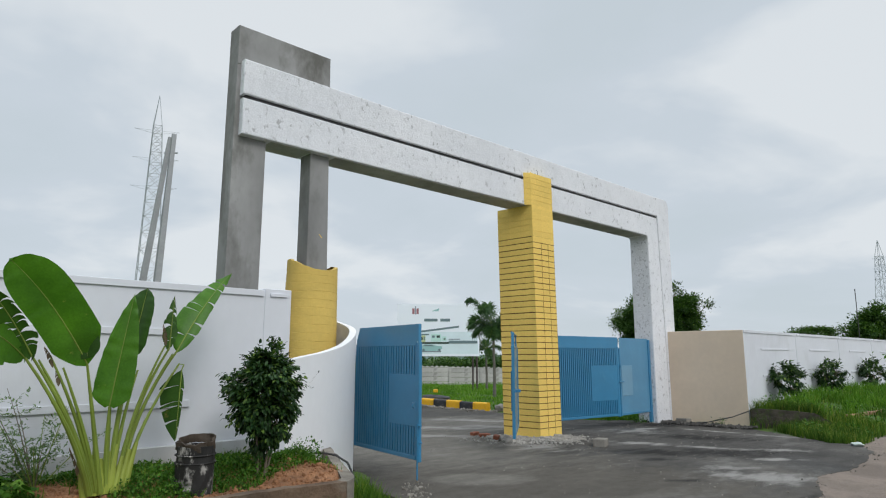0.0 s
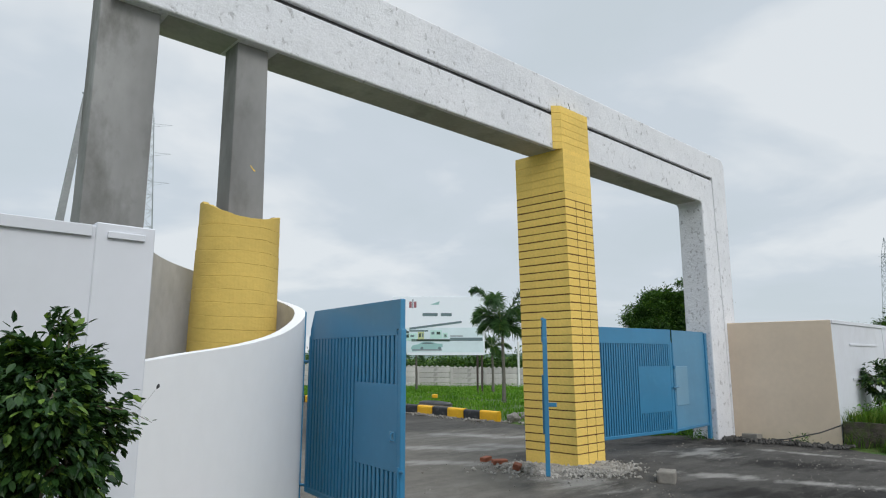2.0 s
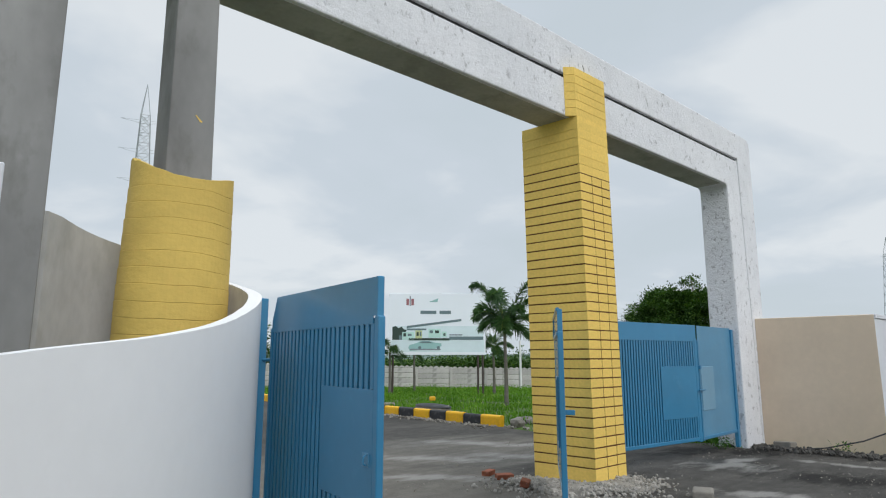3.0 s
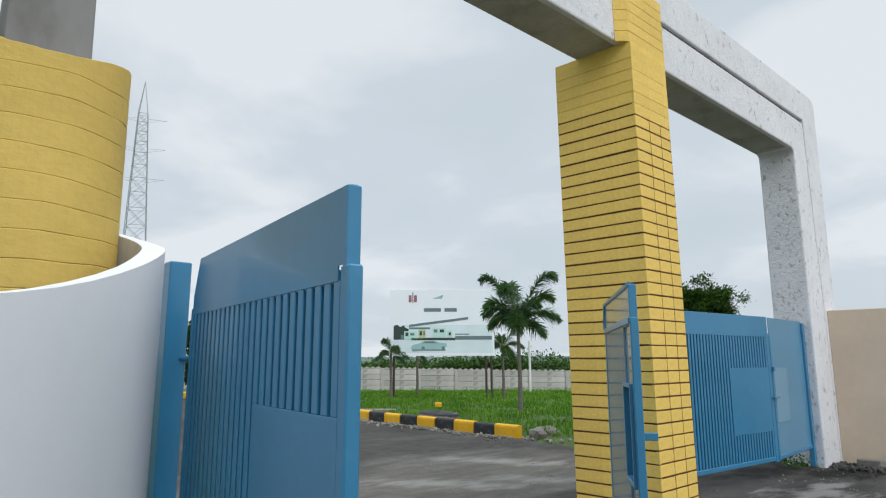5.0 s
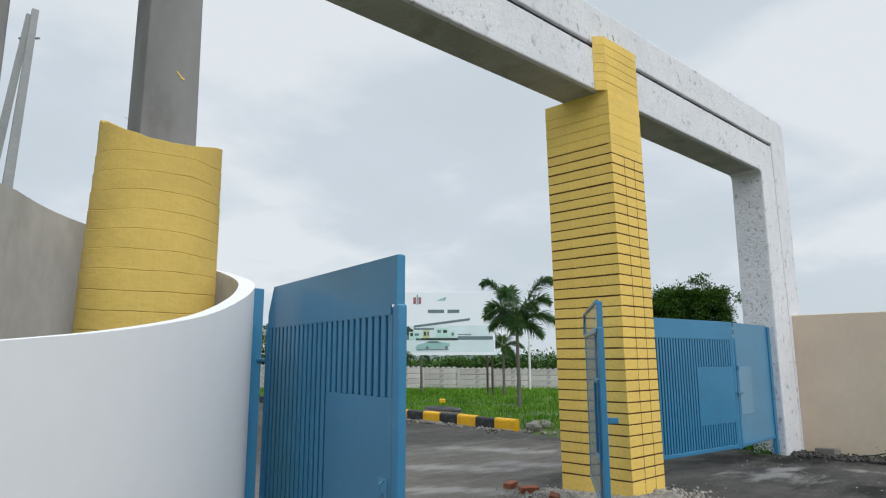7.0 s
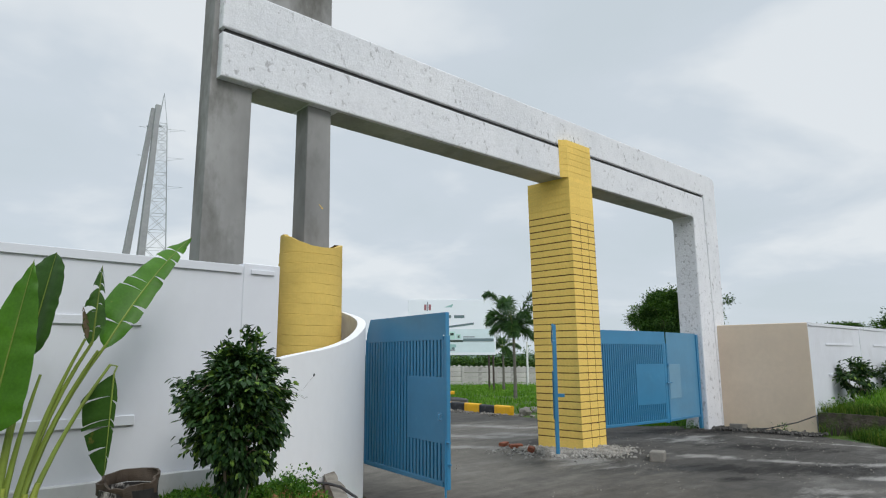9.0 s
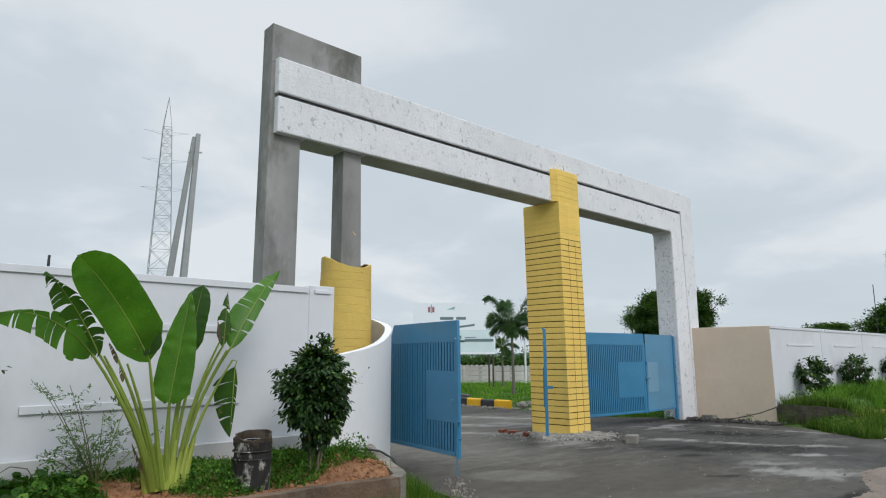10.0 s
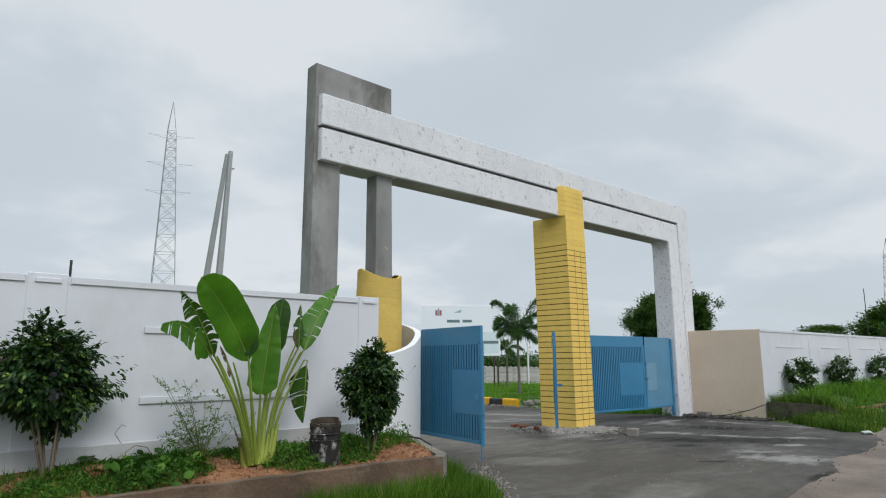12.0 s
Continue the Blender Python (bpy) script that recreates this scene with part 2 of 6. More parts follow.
    grit = ramp_node(n, l, noise_node(n, l, v, 110, 2), [(0.3, (0.7,) * 3), (0.7, (1.3,) * 3)])
    col = mix_node(n, l, col, grit, 0.6, "MULTIPLY")
    l.new(col, b.inputs["Base Color"])
    b.inputs["Specular IOR Level"].default_value = 0.1
    rr = n.new("ShaderNodeMapRange")
    rr.inputs[3].default_value, rr.inputs[4].default_value = 0.9, 0.6
    l.new(damp, rr.inputs[0])
    l.new(rr.outputs[0], b.inputs["Roughness"])
    bp = n.new("ShaderNodeBump")
    bp.inputs["Strength"].default_value, bp.inputs["Distance"].default_value = 0.5, 0.012
    l.new(noise_node(n, l, v, 40, 6, 0.75), bp.inputs["Height"])
    l.new(bp.outputs[0], b.inputs["Normal"])
    return m


def ground_mat(name, a, b_, c, at=(0.42, 0.55), scale=0.9):
    m, n, l, b = nodes_of(name)
    co = n.new("ShaderNodeTexCoord")
    v = co.outputs["Object"]
    col = ramp_node(n, l, noise_node(n, l, v, scale, 6, 0.6), [(at[0], a), (at[1], b_)])
    col = mix_node(n, l, col, c, ramp_node(n, l, noise_node(n, l, v, scale * 4, 5), [(0.5, (0, 0, 0)), (0.75, (0.8,) * 3)]))
    g = ramp_node(n, l, noise_node(n, l, v, 45, 3), [(0.3, (0.7,) * 3), (0.7, (1.2,) * 3)])
    col = mix_node(n, l, col, g, 0.8, "MULTIPLY")
    l.new(col, b.inputs["Base Color"])
    b.inputs["Roughness"].default_value = 0.95
    bp = n.new("ShaderNodeBump")
    bp.inputs["Strength"].default_value, bp.inputs["Distance"].default_value = 0.8, 0.03
    l.new(noise_node(n, l, v, 25, 6, 0.7), bp.inputs["Height"])
    l.new(bp.outputs[0], b.inputs["Normal"])
    return m


WHITE = surface("white_wall_paint", (0.645, 0.66, 0.705), 0.95, 1.03, 0.5, 9, 0.8, bump=0.05, bump_scale=30, spot=(0.51, 0.52, 0.54), spot_scale=1.1, spot_at=(0.54, 0.90), stretch=(1, 1, 0.7), grain=0.15)
INNER_GREY = surface("grey_inner_face", (0.56, 0.56, 0.56), 0.8, 1.1, 1.2, 14, 0.85, bump=0.15, bump_scale=20, spot=(0.34, 0.335, 0.32), spot_scale=2.0, spot_at=(0.52, 0.75), stretch=(1, 1, 0.4))
SPLASHED = surface("rain_splashed_paint", (0.52, 0.525, 0.53), 0.85, 1.08, 1.5, 14, 0.85, bump=0.12, bump_scale=30, spot=(0.40, 0.385, 0.36), spot_scale=2.6, spot_at=(0.52, 0.75), stretch=(1, 1, 0.6), grain=0.3)
WHITE_FRESH = surface("fresh_white_paint", (0.77, 0.775, 0.79), 0.96, 1.02, 0.5, 9, 0.75, bump=0.05, bump_scale=30, spot=(0.66, 0.66, 0.66), spot_scale=1.3, spot_at=(0.60, 0.95), stretch=(1, 1, 0.7), grain=0.12)
PLASTER = rough_plaster()
HACKED = rough_plaster("hacked_white_plaster", 1.5, 0.355, 0.45, 0.6)
CEMENT = surface("grey_cement_render", (0.268, 0.266, 0.262), 0.68, 1.25, 0.9, 9, 0.82, bump=0.2, bump_scale=30, spot=(0.125, 0.122, 0.112), spot_scale=1.3, spot_at=(0.50, 0.68), stretch=(1, 1, 0.5), grain=0.5, spec=0.25)
SOFFIT = surface("grey_underside", (0.46, 0.455, 0.42), 0.75, 1.08, 1.3, 18, 0.85, bump=0.3, bump_scale=25, spot=(0.30, 0.30, 0.27), spot_scale=2.5, spot_at=(0.52, 0.66))
# Near black for dark parts and for the shade in the arch groove.
DARK = surface("dark_parts_and_shade", (0.05, 0.05, 0.052), 0.8, 1.2, 4, 30, 0.9)
YELLOW = surface("ochre_yellow_stone", (0.83, 0.575, 0.140), 0.92, 1.04, 2.2, 26, 0.75, bump=0.2, bump_scale=22, depth=0.008, vary=0.06)
GROOVE = surface("brown_joint", (0.115, 0.046, 0.015), 0.8, 1.2, 5, 40, 0.9)
BLUE = surface("blue_gate_paint", (0.036, 0.195, 0.355), 0.92, 1.08, 1.4, 12, 0.32, bump=0.02, bump_scale=7, spot=(0.07, 0.25, 0.41), spot_scale=3, spot_at=(0.6, 0.85), spec=0.5, grain=0.2, coat=0.15)
# Lighter variant of the gate blue.
BLUE_PALE = surface("lighter_blue_paint", (0.085, 0.25, 0.40), 0.92, 1.08, 1.4, 12, 0.3, bump=0.02, bump_scale=12, spot=(0.12, 0.29, 0.42), spot_scale=3, spot_at=(0.55, 0.85), spec=0.5, grain=0.2)
BLUE_PATCH = surface("pale_blue_patch", (0.16, 0.32, 0.45), 0.92, 1.08, 1.4, 12, 0.35, bump=0.02, grain=0.2)
PRIMER = surface("greyed_blue_paint", (0.20, 0.33, 0.44), 0.8, 1.1, 2.5, 14, 0.16, bump=0.012, spec=0.6, coat=0.4, spot=(0.16, 0.28, 0.38), spot_scale=3, spot_at=(0.5, 0.7), stretch=(1, 1, 0.3))
# Darker copies of the gate blue: shade between the slats put into colour.
BLUE_BACK = surface("blue_back_shade", (0.030, 0.160, 0.290), 0.9, 1.1, 3, 22, 0.5)
BLUE_GAP = surface("blue_gap_shade", (0.012, 0.055, 0.11), 0.9, 1.1, 3, 22, 0.5)
BEIGE = surface("beige_wall_paint", (0.67, 0.55, 0.425), 0.92, 1.05, 0.8, 10, 0.88, bump=0.10, bump_scale=14, spot=(0.62, 0.51, 0.40), spot_scale=1.2, spot_at=(0.52, 0.8), grain=0.25, spec=0.25)
CONCRETE = surface("old_concrete", (0.27, 0.25, 0.22), 0.6, 1.15, 2.0, 30, 0.9, bump=0.5, bump_scale=35, depth=0.012, spot=(0.12, 0.10, 0.08), spot_scale=3.5, spot_at=(0.5, 0.7))
STONE = surface("grey_stone", (0.47, 0.445, 0.405), 0.6, 1.2, 6, 40, 0.9, bump=0.4, bump_scale=40, vary=0.3)
BRICK = surface("red_brick", (0.29, 0.095, 0.052), 0.65, 1.15, 8, 50, 0.9, bump=0.4, bump_scale=60, spot=(0.45, 0.33, 0.27), spot_scale=14, vary=0.2)
BLACK = surface("black_kerb_paint", (0.022, 0.023, 0.026), 0.8, 1.4, 4, 30, 0.6, bump=0.3, spot=(0.08, 0.08, 0.08), spot_scale=9)
KERB_YELLOW = surface("yellow_kerb_paint", (0.80, 0.43, 0.012), 0.85, 1.05, 4, 30, 0.55, bump=0.3, spot=(0.55, 0.33, 0.06), spot_scale=9, spot_at=(0.62, 0.75))
TIN = surface("charred_tin", (0.022, 0.021, 0.020), 0.6, 1.4, 6, 30, 0.7, metal=0.2, bump=0.4, spot=(0.42, 0.40, 0.37), spot_scale=12, spot_at=(0.55, 0.66), stretch=(1, 1, 0.5))
TIN_BROWN = surface("scorched_tin", (0.055, 0.040, 0.028), 0.6, 1.3, 7, 30, 0.8, bump=0.4)
STEEL = surface("galvanised_steel", (0.33, 0.36, 0.39), 0.85, 1.1, 3, 20, 0.7, metal=0.0)
POLE = surface("pole_concrete", (0.34, 0.35, 0.36), 0.85, 1.1, 1.2, 20, 0.85)
BARK = surface("grey_bark", (0.19, 0.155, 0.115), 0.6, 1.2, 9, 60, 0.9, bump=0.5, stretch=(1, 1, 0.3))
PALM_BARK = surface("palm_bark", (0.15, 0.14, 0.12), 0.7, 1.15, 3, 40, 0.9, bump=0.5, stretch=(1, 1, 3))
FENCE = surface("precast_concrete", (0.53, 0.51, 0.49), 0.72, 1.1, 0.8, 12, 0.9, bump=0.2, spot=(0.33, 0.32, 0.30), spot_scale=1.5, vary=0.15)
ASPHALT = asphalt_mat()
GROUND = ground_mat("grassy_ground", (0.042, 0.100, 0.012), (0.075, 0.130, 0.022), (0.105, 0.105, 0.045))
DIRT = ground_mat("dusty_road", (0.150, 0.118, 0.096), (0.215, 0.172, 0.141), (0.104, 0.082, 0.067), scale=0.8)
SOIL = ground_mat("red_soil", (0.235, 0.108, 0.048), (0.33, 0.160, 0.075), (0.13, 0.064, 0.034), scale=2.6)
LEAF = leafy("ficus_leaf", (0.012, 0.038, 0.014), (0.036, 0.088, 0.022), 0.40, 0.2, (0.17, 0.28, 0.05))
LEAF_PALE = leafy("weed_leaf", (0.022, 0.075, 0.008), (0.070, 0.19, 0.020), 0.6, 0.3, (0.14, 0.26, 0.04))
LEAF_WEED = leafy("feathery_weed", (0.09, 0.17, 0.07), (0.17, 0.28, 0.12), 0.6, 0.35)
GRASS = leafy("grass_blade", (0.045, 0.12, 0.010), (0.11, 0.235, 0.022), 0.7, 0.35, (0.24, 0.30, 0.065))
BANK_GRASS = leafy("rough_grass", (0.033, 0.085, 0.010), (0.105, 0.21, 0.024), 0.7, 0.3, (0.30, 0.33, 0.08))
FIELD_GRASS = leafy("meadow_grass", (0.065, 0.180, 0.014), (0.130, 0.290, 0.030), 0.7, 0.35, (0.22, 0.36, 0.07))
TREE_LEAF = leafy("tree_leaf", (0.022, 0.062, 0.015), (0.062, 0.138, 0.027), 0.6, 0.25, (0.13, 0.23, 0.04))
PALM_LEAF = leafy("palm_leaf", (0.040, 0.095, 0.045), (0.105, 0.195, 0.090), 0.5, 0.3)
BANANA = broad_leaf("banana_leaf", (0.045, 0.135, 0.010), (0.085, 0.225, 0.018), (0.30, 0.30, 0.07))
BANANA_DARK = broad_leaf("dark_banana_leaf", (0.026, 0.070, 0.013), (0.050, 0.120, 0.020), (0.20, 0.17, 0.05))
SHEATH = surface("yellow_green_sheath", (0.30, 0.36, 0.06), 0.65, 1.2, 3, 20, 0.5, bump=0.1, stretch=(1, 1, 0.3))
PETIOLE = surface("green_petiole", (0.20, 0.27, 0.045), 0.65, 1.25, 3, 20, 0.45, bump=0.1, stretch=(1, 1, 0.3))
KERB_OLD = surface("soil_stained_concrete", (0.135, 0.088, 0.058), 0.45, 1.4, 2.2, 30, 0.95, bump=0.8, bump_scale=24, depth=0.02, spot=(0.19, 0.155, 0.12), spot_scale=3.2, spot_at=(0.54, 0.74))
KERB_PALE = surface("pale_weathered_concrete", (0.25, 0.225, 0.19), 0.55, 1.2, 2.5, 30, 0.95, bump=0.7, bump_scale=26, depth=0.015, spot=(0.12, 0.10, 0.075), spot_scale=4, spot_at=(0.52, 0.72))
DRUM_SEAM = surface("brown_yellow_seam", (0.58, 0.40, 0.10), 0.85, 1.1, 4, 30, 0.9)
DRUM_YELLOW = surface("trowelled_yellow_render", (0.64, 0.45, 0.115), 0.88, 1.05, 2.0, 18, 0.8, bump=0.5, bump_scale=9, depth=0.016, stretch=(1, 1, 1.4), grain=0.35, spot=(0.62, 0.42, 0.11), spot_scale=7, spot_at=(0.60, 0.72))
SIGN_WHITE = surface("billboard_vinyl", (0.83, 0.87, 0.94), 0.98, 1.01, 0.4, 3, 0.5, bump=0.0, grain=0.05)


def plain(name, c, rough=0.6):
    return surface(name, c, 0.95, 1.04, 2, 15, rough, bump=0.02, grain=0.1)


# ---- mesh helpers ----
def mesh_object(name, me, material, parent=None, label=""):
    ob = new(name, me)
    if material and not me.materials:
        me.materials.append(material)
    if parent:
        ob.parent = parent
    if label:
        ob["label"] = label
    return ob


def part(name, bm, material, parent=None, label="", smooth=False):
    """Links a bmesh as ONE mesh object under a thing or a part."""
    me = bpy.data.meshes.new(name)
    bmesh.ops.recalc_face_normals(bm, faces=bm.faces)
    bm.to_mesh(me)
    bm.free()
    if smooth:
        me.polygons.foreach_set("use_smooth", [True] * len(me.polygons))
    return mesh_object(name, me, material, parent, label)


def raw(name, verts, faces, material, parent=None, label=""):
    me = bpy.data.meshes.new(name)
    me.from_pydata([tuple(v) for v in verts], [], [tuple(f) for f in faces])
    return mesh_object(name, me, material, parent, label)


def thing(name, m, label, category, group="", kind=""):
    ob = new(name)
    ob.matrix_basis = m
    return tagged(ob, label, category, group, kind)


def box(x0, x1, y0, y1, z0, z1, bevel=0.0, seg=1, bm=None):
    own = bmesh.new()
    bmesh.ops.create_cube(own, size=1, matrix=Matrix.LocRotScale(((x0 + x1) / 2, (y0 + y1) / 2, (z0 + z1) / 2), None, (abs(x1 - x0), abs(y1 - y0), abs(z1 - z0))))
    if bevel:
        bmesh.ops.bevel(own, geom=own.edges[:], offset=bevel, segments=seg, affect="EDGES", profile=0.5)
    if bm is None:
        return own
    me = bpy.data.meshes.new("t")
    own.to_mesh(me)
    own.free()
    bm.from_mesh(me)
    bpy.data.meshes.remove(me)
    return bm


def extrude_poly(pts, axis, a, b, bevel=0.0, seg=2, bm=None):
    """A prism: pts in the plane across the axis ('y': x, z; 'z': x, y), from a to b."""
    own = bmesh.new() if bm is None else bm
    lo = [own.verts.new((p[0], a, p[1]) if axis == "y" else (p[0], p[1], a)) for p in pts]
    hi = [own.verts.new((p[0], b, p[1]) if axis == "y" else (p[0], p[1], b)) for p in pts]
    n = len(pts)
    fs = [own.faces.new(lo), own.faces.new(hi[::-1])]
    fs += [own.faces.new((lo[i], hi[i], hi[(i + 1) % n], lo[(i + 1) % n])) for i in range(n)]
    if bevel:
        bmesh.ops.recalc_face_normals(own, faces=fs)
        ed = list({e for f in fs[:2] for e in f.edges})
        bmesh.ops.bevel(own, geom=ed, offset=bevel, segments=seg, affect="EDGES", profile=0.5)
    return own


def rounded(pts, radii, seg=5):
    """A polygon with rounded corners."""
    out = []
    n = len(pts)
    for i, (p, r) in enumerate(zip(pts, radii)):
        p, a, c = Vector(p), Vector(pts[i - 1]), Vector(pts[(i + 1) % n])
        if r <= 0:
            out.append(tuple(p))
            continue
        s, e = p + (a - p).normalized() * r, p + (c - p).normalized() * r
        for k in range(seg + 1):
            t = k / seg
            out.append(tuple((1 - t) ** 2 * s + 2 * t * (1 - t) * p + t * t * e))
    return out


def tube(pts, radii, sides=8, bm=None, cap=True):
    """A round tapered tube along points."""
    own = bmesh.new() if bm is None else bm
    rings = []
    pts = [Vector(p) for p in pts]
    for i, p in enumerate(pts):
        d = (pts[min(i + 1, len(pts) - 1)] - pts[max(i - 1, 0)]).normalized()
        u = d.orthogonal().normalized() if i == 0 else (u - d * u.dot(d)).normalized()
        w = d.cross(u)
        r = radii[i] if hasattr(radii, "__len__") else radii
        rings.append([own.verts.new(p + r * (math.cos(a) * u + math.sin(a) * w)) for a in (2 * math.pi * k / sides for k in range(sides))])
    for a, b in zip(rings, rings[1:]):
        for k in range(sides):
            own.faces.new((a[k], a[(k + 1) % sides], b[(k + 1) % sides], b[k]))
    if cap:
        own.faces.new(rings[0][::-1])
        own.faces.new(rings[-1])
    return own


def bent(p, q, sag, n=8):
    """Points on a bow from p to q, its middle moved by sag."""
    p, q, sag = Vector(p), Vector(q), Vector(sag)
    return [p.lerp(q, k / n) + sag * (4 * (k / n) * (1 - k / n)) for k in range(n + 1)]


def strip_wall(outer, inner, tops, z0, bm=None):
    """A wall with a plan given by two polylines and a top height per point."""
    own = bmesh.new() if bm is None else bm
    cols = []
    for (ox, oy), (ix, iy), t in zip(outer, inner, tops):
        cols.append([own.verts.new(c) for c in ((ox, oy, z0), (ox, oy, t), (ix, iy, t), (ix, iy, z0))])
    for a, b in zip(cols, cols[1:]):
        for k in range(4):
            own.faces.new((a[k], a[(k + 1) % 4], b[(k + 1) % 4], b[k]))
    own.faces.new(cols[0])
    own.faces.new(cols[-1][::-1])
    return own


def blades(rng, spots, heights, width, lean=0.35):
    """Bent grass blades, two faces each."""
    V, F = [], []
    for (x, y, z), h in zip(spots, heights):
        a = rng.uniform(0, 2 * math.pi)
        w = width * rng.uniform(0.7, 1.3)
        dx, dy = math.cos(a) * w, math.sin(a) * w
        b = rng.uniform(0, 2 * math.pi)
        k = lean * h * rng.uniform(0.2, 1.2)
        lx, ly = math.cos(b) * k, math.sin(b) * k
        i = len(V)
        V += [(x - dx, y - dy, z - 0.02), (x + dx, y + dy, z - 0.02), (x + dx * 0.7 + lx * 0.35, y + dy * 0.7 + ly * 0.35, z + h * 0.6),
              (x - dx * 0.7 + lx * 0.35, y - dy * 0.7 + ly * 0.35, z + h * 0.6), (x + lx, y + ly, z + h)]
        F += [(i, i + 1, i + 2, i + 3), (i + 3, i + 2, i + 4)]
    return V, F


def leaf_cloud(rng, spots, size, droop=0.3, wide=0.45):
    """Small folded leaves at the given spots, which come with an outward direction."""
    V, F = [], []
    for p, d in spots:
        s = size * rng.uniform(0.65, 1.25)
        d = (Vector(d) + Vector((rng.gauss(0, 0.5), rng.gauss(0, 0.5), rng.gauss(0, 0.4) - droop))).normalized()
        side = d.cross(Vector((rng.gauss(0, 0.4), rng.gauss(0, 0.4), 1))).normalized()
        up = side.cross(d)
        p = Vector(p)
        i = len(V)
        lift = up * s * 0.07
        V += [p, p + d * s * 0.28 + side * s * wide * 0.46 + lift, p + d * s * 0.68 + side * s * wide * 0.40 + lift, p + d * s, p + d * s * 0.68 - side * s * wide * 0.40 + lift, p + d * s * 0.28 - side * s * wide * 0.46 + lift]
        F += [(i, i + 1, i + 2, i + 3), (i, i + 3, i + 4, i + 5)]
    return V, F


# ---- ground and roads ----
def smooth(a, b, x):
    t = min(1.0, max(0.0, (x - a) / (b - a)))
    return t * t * (3 - 2 * t)


def ground_z(x, y):
    z = -0.05
    far = math.hypot(x - 2, y - 4)
    # grass field inside the wall, then falling away gently
    if y > 4:
        z += 0.13 * smooth(7.35, 7.9, x) * smooth(6.5, 9.0, y)
    z -= 0.42 * smooth(12, 40, far) * smooth(5, 12, y)
    # bank before the east wall
    z += 0.58 * (0.75 + 0.25 * smooth(9, 11, x)) * smooth(-0.9, 1.3, y) * (1 - smooth(2.3, 2.6, y)) * smooth(8.95, 9.45, x - 0.2 * smooth(1.2, 0.2, y))
    # verge beside the drive
    z += 0.10 * (1 - smooth(-3.5, -2.75, x - 0.85 * (y - 1.2))) * smooth(-1.2, -0.2, y) * (1 - smooth(3.0, 4.0, y))
    return z + 0.015 * noise.noise(Vector((x * 0.7, y * 0.7, 0)))


def build_ground():
    def line(lo, hi, step):
        near = list(np.arange(lo, hi + 1e-6, step))
        out = [hi + 3 * 1.45 ** k for k in range(1, 17)]
        back = [lo - 3 * 1.45 ** k for k in range(1, 17)]
        return back[::-1] + near + out
    xs, ys = line(-14, 26, 0.4), line(-9, 26, 0.4)
    V = [(x, y, ground_z(x, y)) for y in ys for x in xs]
    w = len(xs)
    F = [(j * w + i, j * w + i + 1, (j + 1) * w + i + 1, (j + 1) * w + i) for j in range(len(ys) - 1) for i in range(w - 1)]
    g = raw("ground", V, F, GROUND)
    g.data.polygons.foreach_set("use_smooth", [True] * len(g.data.polygons))
    return tagged(g, "grass-covered ground reaching to the horizon", "ground", kind="structure")


build_ground()


def ragged(pts, step, amp, seed):
    out = []
    for i, p in enumerate(pts):
        a, b = Vector(p), Vector(pts[(i + 1) % len(pts)])
        n = max(1, int((b - a).length / step))
        nrm = Vector((-(b - a).y, (b - a).x)).normalized()
        for k in range(n):
            q = a.lerp(b, k / n)
            w = noise.noise(Vector((q.x * 1.1, q.y * 1.1, seed))) + 0.6 * noise.noise(Vector((q.x * 4, q.y * 4, seed))) + 0.35 * noise.noise(Vector((q.x * 14, q.y * 14, seed)))
            out.append(tuple(q + nrm * amp * w))
    return out


DRIVE = [(-6, -1.95), (-2.0, -1.8), (-0.25, -1.64), (1.75, -1.5), (3.0, -1.1), (4.1, -1.24), (6.3, -1.0), (7.1, -0.55), (7.4, 0.4), (8.1, 1.4), (8.55, 2.2),
         (8.6, 4.4), (7.7, 5.4), (7.1, 7.6), (7.35, 9.2), (7.4, 40), (0.2, 40), (-0.9, 5.2), (-1.28, 4.1), (-1.42, 3.6), (-1.75, 3.25), (-2.02, 2.6), (-2.10, 1.85), (-2.25, 1.2), (-2.8, 0.5), (-4.2, -0.7)]


def flat_sheet(name, pts, z, material, label, category, thick=0.06):
    bm = bmesh.new()
    lo = [bm.verts.new((x, y, z - thick)) for x, y in pts]
    hi = [bm.verts.new((x, y, z)) for x, y in pts]
    bm.faces.new(hi)
    for i in range(len(pts)):
        j = (i + 1) % len(pts)
        bm.faces.new((lo[i], lo[j], hi[j], hi[i]))
    return tagged(part(name, bm, material), label, category, kind="structure")


flat_sheet("road", ragged(DRIVE, 0.04, 0.06, 3), 0.0, ASPHALT, "worn grey asphalt drive with dusty streaks through the gate", "road")


flat_sheet("road_dirt", ragged([(-40, -14), (60, -14), (60, -1.2), (20, -0.2), (9.5, -0.4), (7.0, -0.3), (3, -0.9), (-2.0, -1.3), (-5.5, -1.2), (-9, -1.6), (-40, -1.6)], 0.25, 0.2, 5), -0.004, DIRT,
           "pale dusty road surface beside the asphalt", "road")


# ---- gate structure ----
Y0, Y1 = 4.0, 4.53


